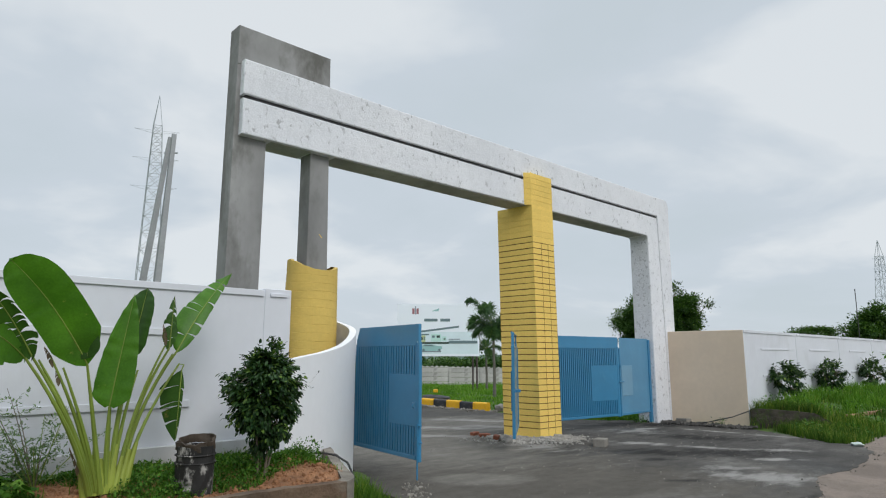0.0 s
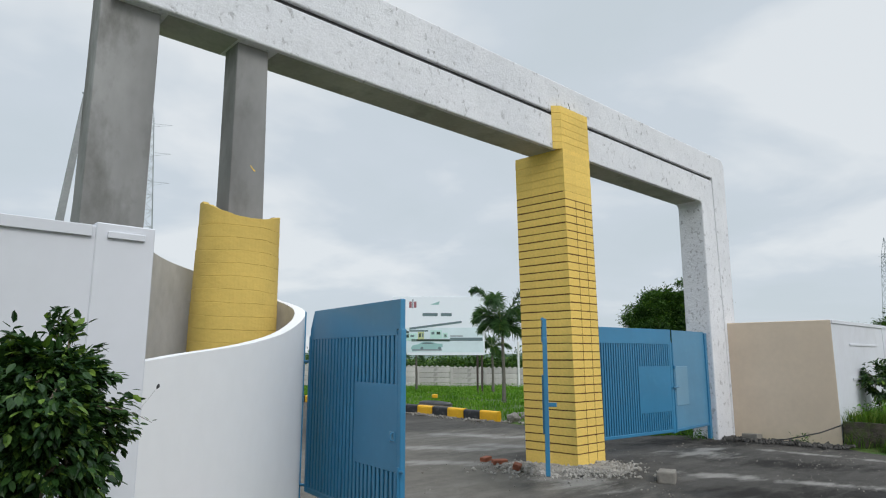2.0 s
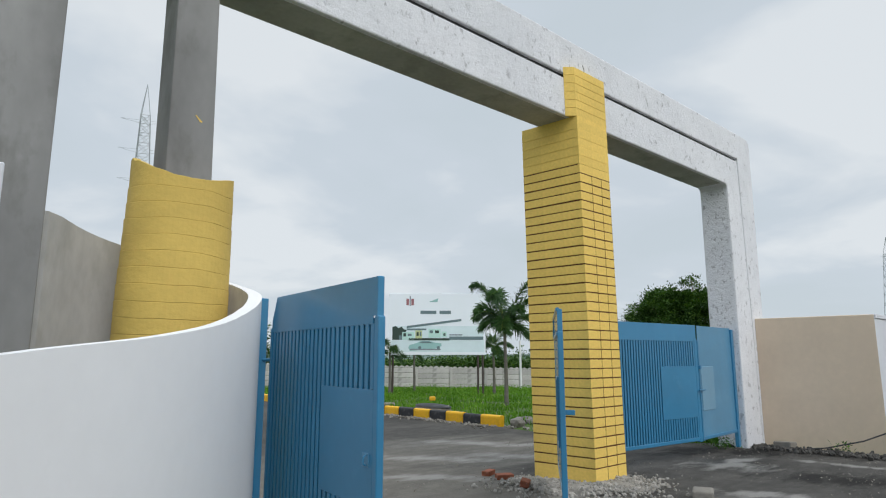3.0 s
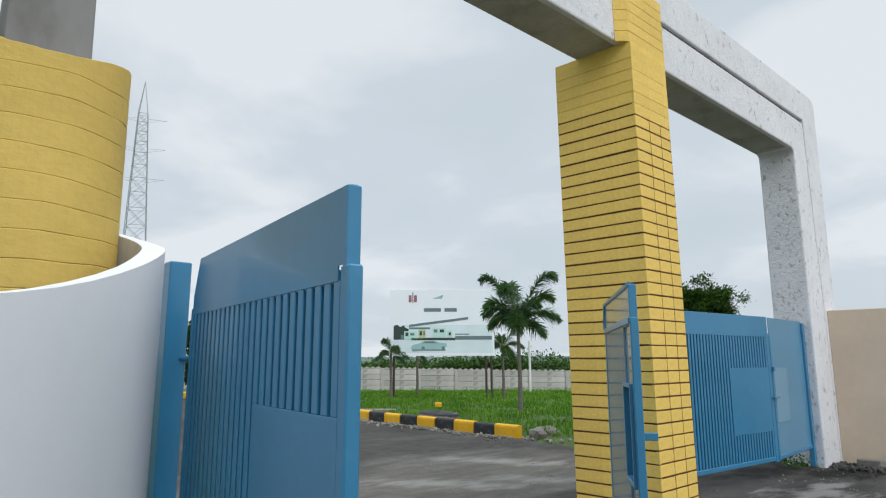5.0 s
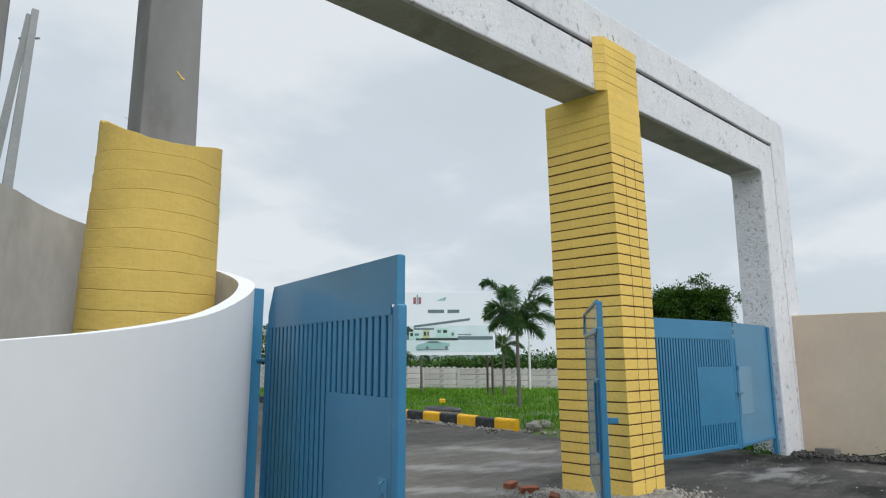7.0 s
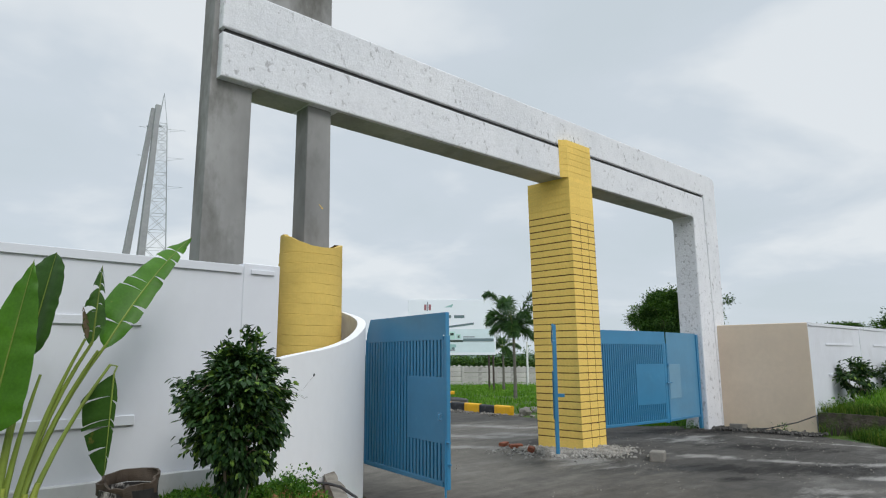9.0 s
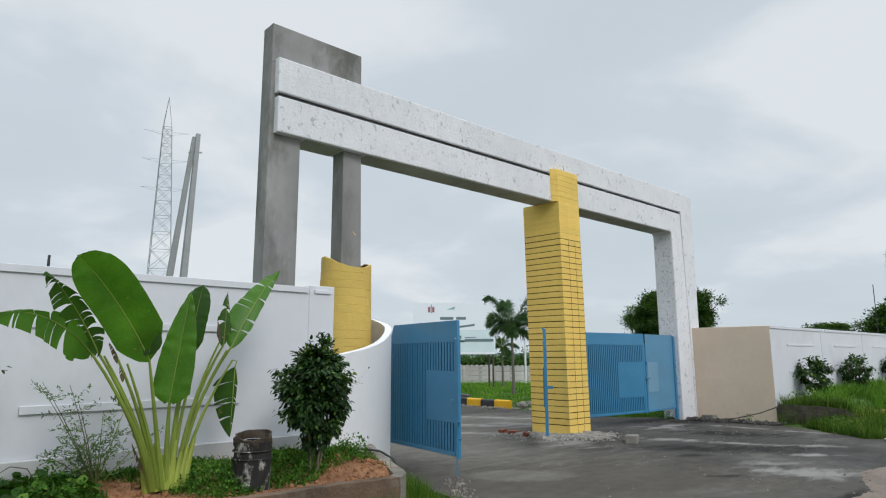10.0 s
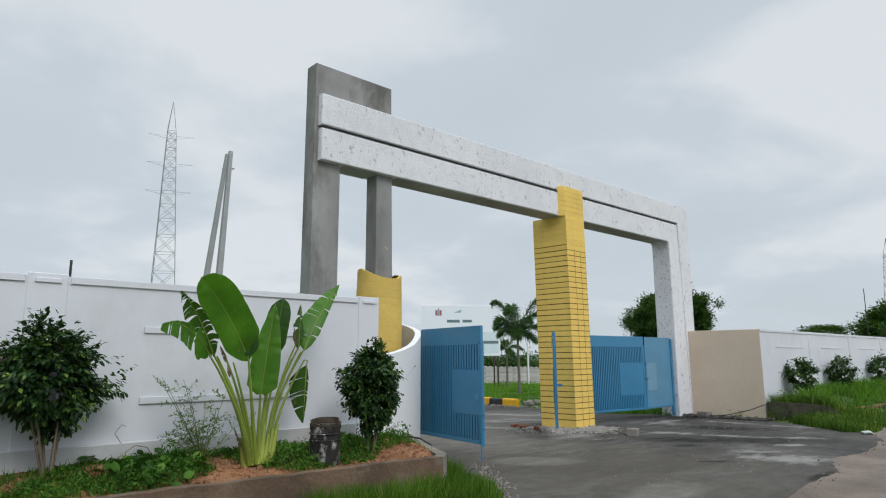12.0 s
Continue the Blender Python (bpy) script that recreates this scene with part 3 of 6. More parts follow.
def build_arch():
    arch = thing("entrance_arch", pose(0, 0, 0), "white rough-plastered entrance arch with a dark groove", "arch")
    low = rounded([(-3.23, 4.77), (8.0, 4.77), (8.0, -0.1), (8.68, -0.1), (8.62, 2.4), (8.52, 5.315), (-3.23, 5.315)], [0, 0.12, 0, 0, 0, 0.03, 0])
    part("lower_beam", extrude_poly(low, "y", Y0, Y1, 0.018), PLASTER, arch)
    up = rounded([(-3.24, 5.375), (8.555, 5.375), (8.645, 2.4), (8.705, -0.1), (9.14, -0.1), (9.19, 5.9), (-3.24, 5.91)], [0, 0.03, 0, 0, 0, 0.22, 0])
    part("upper_beam", extrude_poly(up, "y", Y0, Y1, 0.018), PLASTER, arch)
    # Near-black core: the shade inside the groove is put into its colour.
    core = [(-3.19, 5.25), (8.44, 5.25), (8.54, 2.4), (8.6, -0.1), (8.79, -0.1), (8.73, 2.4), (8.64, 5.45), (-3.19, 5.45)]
    part("groove", extrude_poly(core, "y", Y0 + 0.045, Y1 - 0.045), DARK, arch, "recessed groove, its shade coloured near black")
    part("rough_face", box(7.9965, 8.01, Y0 + 0.025, Y1 - 0.025, 0.0, 4.64), HACKED, arch, "hacked white plaster with dark scratches")
    # Underside strips, greyer than the white beam faces.
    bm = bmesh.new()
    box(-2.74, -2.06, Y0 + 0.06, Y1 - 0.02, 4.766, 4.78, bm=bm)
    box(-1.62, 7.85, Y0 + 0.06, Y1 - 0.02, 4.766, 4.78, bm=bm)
    part("soffit", bm, SOFFIT, arch, "grey underside")


def build_portal():
    portal = thing("grey_portal_frame", pose(0, 0, 0), "tall unpainted grey cement portal frame behind the white beam", "frame")
    for name, pts in (("wide_column", [(-3.3, -0.1), (-2.79, -0.1), (-2.79, 5.86), (-3.3, 5.86)]), ("narrow_column", [(-2.03, 0.2), (-1.61, 0.2), (-1.715, 5.86), (-2.03, 5.86)]),
                      ("header", [(-3.3, 5.86), (-1.715, 5.86), (-1.725, 6.46), (-3.3, 6.47)])):
        part(name, extrude_poly(pts, "y", 4.12, 4.43, 0.012), CEMENT, portal)


build_arch()
build_portal()

PITCH = 0.1212


def build_pillar():
    """Wedge-shaped pillar that leans a little, faced with courses of long tiles."""
    pillar = thing("yellow_pillar", pose(0, 0, 0), "ochre yellow pillar of stone courses with dark brown joints", "pillar")
    a, b, c, d = Vector((3.212, 3.885)), Vector((3.915, 3.885)), Vector((3.90, 4.80)), Vector((3.137, 4.785))

    def lean(z):
        return -0.0245 * (z - 0.2)

    def leaning(bm):
        for v in bm.verts:
            v.co.x += lean(v.co.z)
        return bm
    inset = 0.003
    core = [(a.x + 0.005, a.y + inset), (b.x - inset, b.y + inset), (c.x - inset, c.y - inset), (d.x + inset, d.y - inset)]
    part("joint_core", leaning(extrude_poly(core, "z", -0.1, 4.10)), GROOVE, pillar, "dark brown joints")
    part("upper_core", leaning(extrude_poly(core, "z", 4.10, 4.765)), YELLOW, pillar)
    head = [(a.x + 0.005, 3.894), (b.x + 0.012, 3.894), (b.x + 0.012, 3.996), (a.x - 0.105, 3.996)]
    for k in range(6):
        z = 4.76 + k * 0.1165
        part("head_course", leaning(extrude_poly(head, "z", z, z + 0.114, 0.003, 1)), YELLOW, pillar)

    def tile_mesh(w, h, seed):
        """A tile whose long edges were cut by hand."""
        q = 9
        lo = [(w * k / q, 0.0025 * noise.noise(Vector((w * 6 * k / q, seed, 0)))) for k in range(q + 1)]
        hi = [(w * k / q, h + 0.0025 * noise.noise(Vector((w * 6 * k / q, seed + 5, 0)))) for k in range(q, -1, -1)]
        return part_mesh("tile", extrude_poly(lo + hi, "y", 0, 0.03, 0.002, 1))
    left = (a - d).length
    wid = (b - a).length
    cuts = (0.0, 0.39, 0.71, 1.0)
    gap, tight = 0.0155, 0.002
    lefts = [tile_mesh(left, PITCH - gap, j) for j in range(5)] + [part_mesh("tile", box(0, left, 0, 0.03, 0, PITCH - tight, 0.002)), tile_mesh(left, 0.205, 9)]
    fronts = [[tile_mesh(wid * (q - p) - 0.011, PITCH - gap, 20 + j) for p, q in zip(cuts, cuts[1:])] for j in range(3)]
    foot = [tile_mesh(wid * (q - p) - 0.011, 0.185, 40) for p, q in zip(cuts, cuts[1:])]
    front_top = part_mesh("tile", box(0, wid, 0, 0.03, 0, PITCH - tight, 0.002))
    ang = math.degrees(math.atan2((a - d).y, (a - d).x))
    r = random.Random(4)

    def lay(me, m):
        mesh_object("tile", me, YELLOW, pillar).matrix_basis = m
    lay(lefts[6], pose(d.x + lean(0.1), d.y, 0.0, 0, 0, ang))
    for p, me in zip(cuts, foot):
        lay(me, pose(a.x + p * wid + lean(0.1), a.y, 0.022))
    for k in range(38):
        z = 0.215 + k * PITCH + gap / 2
        x = lean(z + PITCH / 2)
        if z + PITCH < 4.775:
            me = lefts[5] if k >= 32 else lefts[k % 5]
            lay(me, pose(d.x + x, d.y, z, 0, 0, ang) @ pose(0, r.uniform(0, 0.0015), r.uniform(-0.0015, 0.0015), 0, r.uniform(-0.25, 0.25), 0))
        if k >= 31:
            if z + PITCH < 4.775:
                lay(front_top, pose(a.x + x, a.y + r.uniform(0, 0.003), z))
        else:
            dz = r.uniform(-0.002, 0.002)
            for p, me in zip(cuts, fronts[k % 3]):
                lay(me, pose(a.x + x + p * wid + r.uniform(0, 0.003), a.y + r.uniform(-0.001, 0.001), z + dz))
    # broken top edge with two wire stubs
    bm = bmesh.new()
    for k in range(9):
        x = 3.12 + 0.075 * k + r.uniform(-0.02, 0.02)
        tube([(x, 3.95, 5.44), (x + r.uniform(-0.03, 0.03), 3.955, 5.46 + r.uniform(0.0, 0.035))], [0.03, 0.004], 5, bm)
    part("broken_edge", bm, YELLOW, pillar)
    for x, dx, h in ((3.40, -0.03, 0.16), (3.30, 0.01, 0.07)):
        part("wire_stub", tube([(x, 3.94, 5.43), (x + dx * 0.4, 3.94, 5.43 + h * 0.6), (x + dx, 3.95, 5.43 + h)], 0.004, 5), DARK, pillar, "dark bent wire")


def part_mesh(name, bm):
    me = bpy.data.meshes.new(name)
    bmesh.ops.recalc_face_normals(bm, faces=bm.faces)
    bm.to_mesh(me)
    bm.free()
    return me


build_pillar()
splash = thing("paint_splash", pose(-1.79, 4.118, 3.46), "dried streak of yellow paint on the grey column", "paint")
part("streak", extrude_poly(rounded([(-0.042, 0.038), (-0.036, 0.042), (0.0, 0.006), (0.016, 0.0), (0.014, -0.013), (-0.002, -0.009)], [0.003] * 6, 2), "y", -0.002, 0.006), YELLOW, splash)


def build_drum():
    cx, cy, R = -1.84, 4.254, 0.384
    drum = thing("yellow_drum", pose(cx, cy, 0), "ochre yellow round stone-faced sleeve round the grey column", "column")
    n = 72

    def top(th):
        a = math.degrees(math.atan2(math.sin(th), math.cos(th)))
        z = np.interp(a, (-200, -165, -137, -120, -100, -80, -60, -30, 0, 40, 90, 130, 160), (3.085, 3.045, 2.965, 2.925, 2.905, 2.912, 2.945, 3.0, 3.03, 2.97, 2.86, 2.98, 3.085))
        return float(z) + 0.006 * noise.noise(Vector((3 * math.cos(th), 3 * math.sin(th), 0)))

    step = 0.1228
    for k in range(0, 21):
        z0 = 0.392 + k * step
        last = k == 20
        bm = bmesh.new()
        rows = []
        for i in range(n):
            th = 2 * math.pi * i / n
            wob = 0.006 * noise.noise(Vector((math.cos(th) * 1.7, math.sin(th) * 1.7, k * 0.35)))
            wob2 = 0.006 * noise.noise(Vector((math.cos(th) * 1.7, math.sin(th) * 1.7, (k + 1) * 0.35)))
            flare = 0.022 * min(1.2, max(0.0, (3.0 - z0) / 0.9))
            off = -0.6 * flare
            ra = R + flare + 0.003 * noise.noise(Vector((th * 3, k, 2)))
            tilt = -0.016 * math.cos(th) - 0.028 * max(0.0, math.cos(th + radians(115)))
            lo = z0 + tilt + 2.4 * wob
            hi = top(th) if last else z0 + tilt + step - 0.002 + 2.4 * wob2
            c, s = math.cos(th), math.sin(th)
            rows.append([bm.verts.new((c * q + off, s * q, z)) for q, z in ((R - 0.05, lo), (ra - 0.002, lo), (ra, lo + 0.003), (ra, hi - 0.003), (ra - 0.002, hi), (R - 0.05, hi))])
        for i in range(n):
            a, b = rows[i], rows[(i + 1) % n]
            for j in range(5):
                bm.faces.new((a[j], b[j], b[j + 1], a[j + 1]))
        part("course", bm, DRUM_YELLOW, drum)
    bm = bmesh.new()
    bmesh.ops.create_cone(bm, segments=32, radius1=R + 0.014, radius2=R - 0.007, depth=0.80, matrix=pose(-0.007, 0, 2.46), cap_ends=False)
    bmesh.ops.create_cone(bm, segments=32, radius1=R - 0.045, radius2=R - 0.045, depth=2.3, matrix=pose(0, 0, 1.57), cap_ends=False)
    part("joint_sleeve", bm, DRUM_SEAM, drum)


build_drum()


def curve_plan():
    """Plan of the curved wall: a straight run, then a spiral round the drum; with top heights."""
    pts = []
    for t in np.linspace(0.03, 1, 14):
        s = Vector((-3.31, 2.318)).lerp(Vector((-1.645, 3.404)), float(t)) + Vector((0.51, -0.86)) * 0.05 * 4 * t * (1 - t)
        pts.append((s.x, s.y))
    for d in range(-54, 150, 6):
        r = 0.684 + 0.226 * smooth(10, 120, d)
        pts.append((-2 + r * math.cos(radians(d)), 4 + r * math.sin(radians(d))))
    pts += [(-2.98, 4.52), (-3.25, 4.60)]
    key_l = [0, 0.36, 0.65, 0.95, 1.25, 1.54, 1.69, 1.84, 1.99, 2.13, 2.27, 2.40, 2.75, 3.05, 3.95, 4.35, 4.7]
    key_z = [1.56, 1.61, 1.64, 1.67, 1.71, 1.757, 1.785, 1.825, 1.87, 1.925, 1.98, 2.03, 2.12, 2.20, 2.47, 2.55, 2.62]
    run = [0.06]
    for p, q in zip(pts, pts[1:]):
        run.append(run[-1] + math.dist(p, q))
    tops = [float(np.mean([np.interp(v + e, key_l, key_z) for e in np.linspace(-0.12, 0.12, 9)])) for v in run]
    inner = []
    for i, p in enumerate(pts):
        d = (Vector(pts[min(i + 1, len(pts) - 1)]) - Vector(pts[max(i - 1, 0)])).normalized()
        inner.append((p[0] - d.y * 0.10, p[1] + d.x * 0.10))
    return pts, inner, tops


def build_curved_wall():
    o, i, t = curve_plan()
    bm = strip_wall(o, i, t, -0.1)
    edges = [e for e in bm.edges if all(v.co.z > 1 for v in e.verts) and len(e.link_faces) == 2 and e.calc_face_angle(0) > 0.9]
    bmesh.ops.bevel(bm, geom=edges, offset=0.012, segments=2, affect="EDGES", profile=0.5)
    for e in bm.edges:
        e.smooth = len(e.link_faces) == 2 and e.calc_face_angle(0) < 0.6
    w = part("wall_curved", bm, WHITE_FRESH, smooth=True)
    # its inner side is greyer than the outer face
    w.data.materials.append(INNER_GREY)
    for p in w.data.polygons:
        toward = Vector((-2, 4, 0)) - Vector((p.center.x, p.center.y, 0))
        if abs(p.normal.z) < 0.4 and p.normal.dot(toward) > 0:
            p.material_index = 1
    tagged(w, "smooth white curved wall with a rising top round the yellow sleeve", "wall", kind="structure")


build_curved_wall()


# ---- boundary walls ----
def wall_dressed(name, x0, x1, y, z0, z1, piers, panels, label, cap=0.0, rail=1.0):
    """A painted wall along x, its face at y towards -y, with plinth, coping, piers and raised panels."""
    bm = box(x0, x1, y, y + 0.2, z0, z1, 0.008)
    w = tagged(part(name, bm, WHITE), label, "wall", kind="structure")
    cuts = sorted(piers)
    edges = [x0] + [v for p in cuts for v in p] + [x1]
    runs = [(a, b) for a, b in zip(edges[::2], edges[1::2]) if b - a > 0.05]
    for a, b in runs:
        part("coping", box(a + 0.02, b - 0.02, y - 0.020, y, z1 - 0.07, z1 - 0.002, 0.003), WHITE, w)
    for a, b in cuts:
        part("pier", box(a, b, y - 0.012, y + 0.212, z0, z1 + cap, 0.006), WHITE, w)
        part("coping", box(a + 0.06, b - 0.06, y - 0.030, y - 0.012, z1 - 0.07, z1 - 0.03, 0.003), WHITE, w)
    for a, b, lo, hi in panels:
        part("panel_rail", box(a, b, y - 0.012 - 0.010 * rail, y, lo - 0.008, lo + 0.062 * rail, 0.003), WHITE, w)
        part("panel_rail", box(a, b, y - 0.010 - 0.008 * rail, y, hi - 0.010, hi + 0.055 * rail, 0.003), WHITE, w)
    return w


west = wall_dressed("wall_west", -26, -3.262, 2.35, -0.1, 2.36, [(-3.58, -3.25), (-7.32, -6.98), (-11.06, -10.72), (-14.8, -14.46)],
                    [(-6.25, -4.36, 1.12, 1.84), (-10.0, -8.1, 1.12, 1.84), (-13.7, -11.8, 1.12, 1.84)], "white painted boundary wall with piers and moulded panel lines", 0.02)
part("plinth", box(-26, -3.6, 2.31, 2.35, -0.1, 0.75, 0.01), SPLASHED, west)
east = wall_dressed("wall_east", 8.88, 70, 2.12, -0.1, 2.29, [(12.4, 12.75), (16.2, 16.55), (20.0, 20.35), (23.8, 24.15)],
                    [(9.9, 11.8, 1.15, 1.82), (13.5, 15.4, 1.15, 1.82), (17.3, 19.2, 1.15, 1.82), (21.1, 23.0, 1.15, 1.82)], "white painted boundary wall behind a grassy bank", 0.0, 0.6)
tagged(part("wall_beige", extrude_poly([(8.74, 3.995), (8.877, 2.122), (9.06, 2.122), (9.05, 3.995)], "z", -0.1, 2.285, 0.012), BEIGE), "plain beige rendered return wall beside the arch", "wall", kind="structure")


# ---- gate leaves ----
def gate_leaf(name, length, m, label, solid, top=2.06, rail=1.81, z0=0.27, ribs=True, hole=False, bolt=True, tip=0.12, side=1, stile=0.075, fat=0.025, rib=0.063, backing=None, lock=False):
    """A steel leaf: x runs from the hinge to the free edge, ribs on the -y face (side 1) or the +y face."""
    g = thing(name, m, label, "gate", "blue gate leaves")
    s = -side
    fr = 0.05
    part("hinge_stile", box(0, 0.055, -fr / 2, fr / 2, z0, rail, 0.006), BLUE, g)
    part("free_stile", box(length - stile, length, -fat, fat, z0 - 0.02, rail + 0.01, 0.006), BLUE, g)
    part("bottom_rail", box(0.055, length - 0.075, -fr / 2, fr / 2, z0, z0 + 0.055, 0.006), BLUE, g)
    part("top_rail", box(0.055, length - 0.075, -s * fr / 2, s * 0.018, rail - 0.04, rail, 0.002), BLUE, g)
    plate = [(0.03, rail - 0.035), (length - 0.075, rail - 0.035), (length - 0.075, rail + 0.012), (length - 0.02, rail + 0.012), (length - 0.02, top), (tip, top), (0.03, rail + 0.06)]
    part("top_plate", extrude_poly(plate, "y", s * 0.018, s * 0.0235), PRIMER if hole else BLUE, g)
    part("plate_edge", box(length - 0.045, length - 0.018, -fat * 0.95, fat * 0.95, rail, top + 0.002, 0.004), BLUE, g)
    part("plate_cap", box(tip, length - 0.02, -0.014, 0.014, top - 0.012, top + 0.004, 0.003), BLUE, g)
    xa, za, zb = solid
    run = length - stile - 0.062
    n = round(run / rib)
    pitch = (run + 0.02) / n
    if not hole:
        xa = 0.062 + pitch * round((xa - 0.062) / pitch)
    if hole:
        part("sheet", box(0.05, length - 0.075, -0.004, 0.004, z0, rail), PRIMER, g, "greyed glossy inner sheet")
        part("outer_sheet", box(0.055, length - 0.075, -s * 0.004, -s * 0.009, z0, rail), BLUE, g)
        part("top_frame", tube([(0.03, s * 0.02, rail), (0.03, s * 0.02, rail + 0.06), (tip, s * 0.02, top), (length - 0.03, s * 0.02, top)], 0.021, 6), BLUE, g)
        part("cross_bar", box(0.03, length - stile, s * 0.0235, s * 0.036, rail - 0.03, rail + 0.01, 0.003), BLUE_PALE, g)
        xb = length - 0.10
        for q in ((xa - 0.03, xa, za - 0.03, zb + 0.03), (xb, xb + 0.03, za - 0.03, zb + 0.03), (xa, xb, za - 0.03, za), (xa, xb, zb, zb + 0.03)):
            part("wicket_frame", box(q[0], q[1], s * 0.004, s * 0.045, q[2], q[3], 0.004), BLUE, g)
    else:
        # Backing sheet carries the shade of the slat gaps in its colour.
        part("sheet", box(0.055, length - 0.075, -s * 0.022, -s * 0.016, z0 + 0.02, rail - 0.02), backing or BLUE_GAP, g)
        part("panel", box(xa, length - stile, s * 0.004, s * 0.0225, za, zb, 0.002), BLUE, g)
    h_full = part_mesh("slat", box(0, pitch * 0.64, 0, 0.018, 0, rail - 0.034 - z0 - 0.055, 0.003))
    h_up = part_mesh("slat", box(0, pitch * 0.64, 0, 0.018, 0, rail - 0.034 - zb, 0.003))
    h_dn = part_mesh("slat", box(0, pitch * 0.64, 0, 0.018, 0, max(0.02, za - z0 - 0.055), 0.003))
    for k in range(n if ribs else 0):
        x = 0.062 + k * pitch
        y = 0.004 if s > 0 else -0.022
        todo = [(h_full, z0 + 0.055)] if x + pitch * 0.5 < xa else [(h_up, zb), (h_dn, z0 + 0.055)]
        for me, z in todo:
            mesh_object("slat", me, BLUE, g).matrix_basis = pose(x, y, z)
    if hole:
        rib = part_mesh("rib", box(0, 0.030, 0, 0.016, 0, rail - 0.034 - z0 - 0.055, 0.002))
        for k in range(n):
            x = 0.10 + k * pitch
            if x > xa - 0.05:
                break
            mesh_object("rib", rib, PRIMER, g).matrix_basis = pose(x, 0.004 if s > 0 else -0.020, z0 + 0.055)
        part("latch_bar", box(length - 0.07, length - 0.05, -s * 0.025, -s * 0.12, 1.02, 1.07, 0.004), BLUE, g)
    if lock:
        part("lock_plate", box(length - 0.17, length - 0.09, s * 0.0225, s * 0.029, 0.93, 1.01, 0.002), BLUE_PALE, g)
        part("lock_pull", tube([(length - 0.115, s * 0.03, 0.94), (length - 0.115, s * 0.05, 0.95), (length - 0.115, s * 0.05, 0.99), (length - 0.115, s * 0.03, 1.0)], 0.006, 6), BLUE, g)
        part("latch", tube([(length - 0.03, 0, 0.50), (length + 0.035, 0, 0.50)], 0.010, 8), BLUE, g)
    if bolt:
        part("drop_bolt", tube([(length - 0.02, s * 0.03, 0.03), (length - 0.02, s * 0.03, 0.75)], 0.011, 8), BLUE, g)
        bm = tube([(length - 0.03, s * 0.02, 0.72), (length + 0.05, s * 0.02, 0.72)], 0.012, 8)
        part("latch", bm, BLUE, g)
    return g


def along(p, q):
    return pose(p[0], p[1], 0, 0, 0, math.degrees(math.atan2(q[1] - p[1], q[0] - p[0])))


SEAM = (6.405, 4.05)
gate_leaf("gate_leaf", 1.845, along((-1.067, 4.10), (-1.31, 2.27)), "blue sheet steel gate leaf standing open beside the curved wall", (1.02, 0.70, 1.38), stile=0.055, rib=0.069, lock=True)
gate_leaf("gate_leaf", 1.825, along((2.843, 4.145), (1.415, 3.005)), "blue steel gate leaf with framed wicket, open beside the pillar", (1.40, 0.74, 1.35), hole=True, ribs=False, side=1, top=2.04, fat=0.027, tip=0.10, stile=0.046, bolt=False)
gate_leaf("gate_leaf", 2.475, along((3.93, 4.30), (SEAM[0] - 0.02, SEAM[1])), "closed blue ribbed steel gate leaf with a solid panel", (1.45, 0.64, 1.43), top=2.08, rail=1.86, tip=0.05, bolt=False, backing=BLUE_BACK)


def plain_leaf():
    g = thing("gate_leaf", along((7.95, 4.14), SEAM), "closed plain blue sheet steel gate leaf beside the white column", "gate", "blue gate leaves")
    L = 1.54
    part("sheet", box(0.04, L, -0.006, 0.006, 0.27, 1.83), BLUE_PALE, g)
    part("top_plate", box(0.03, L - 0.06, -0.004, 0.004, 1.83, 2.08), BLUE_PALE, g)
    part("hinge_stile", box(-0.04, 0.05, -0.035, 0.035, 0.02, 2.06, 0.006), BLUE, g)
    part("free_stile", box(L - 0.05, L, -0.025, 0.025, 0.26, 1.84, 0.006), BLUE, g)
    part("bottom_rail", box(0.05, L - 0.05, -0.02, 0.02, 0.27, 0.32, 0.005), BLUE, g)
    part("panel", box(L - 0.62, L - 0.1, 0.006, 0.014, 0.72, 1.42, 0.004), BLUE_PATCH, g, "paler blue square panel")
    part("latch", tube([(L - 0.12, 0.05, 1.05), (L + 0.1, 0.05, 1.05)], 0.014, 8), BLUE, g)
    part("catch", box(L - 0.02, L + 0.03, 0.02, 0.06, 1.38, 1.44, 0.004), BLUE, g)


plain_leaf()
post = thing("gate_post", pose(-1.13, 4.27, 0), "blue painted steel hinge post beside the curved wall", "post")
part("post", box(-0.047, 0.070, -0.05, 0.05, 0, 2.07, 0.006), BLUE, post)
part("hinge", tube([(0.08, -0.12, 1.55), (0.02, 0, 1.55)], 0.014, 8), BLUE, post)
part("hinge", tube([(0.08, -0.12, 0.32), (0.02, 0, 0.32)], 0.014, 8), BLUE, post)


# ---- planter ----
def wall_y(x):
    return 2.33 if x < -3.3 else 2.43 + (x + 3.31) * 0.597


def kerb_y(x):
    return 0.90 + 0.075 * (-3.3 - x) ** 1.0 * 0.9 if x < -3.3 else 0.90 + (x + 3.3) * 2.0


def soil_z(x, y):
    return 0.43 + 0.135 * smooth(1.0, 2.3, y) * (1 - 0.5 * smooth(-3.8, -2.6, x)) + 0.045 * noise.noise(Vector((x * 2.2, y * 2.2, 5))) + 0.02 * noise.noise(Vector((x * 9, y * 9, 1))) - 0.14 * smooth(-3.15, -2.75, x)


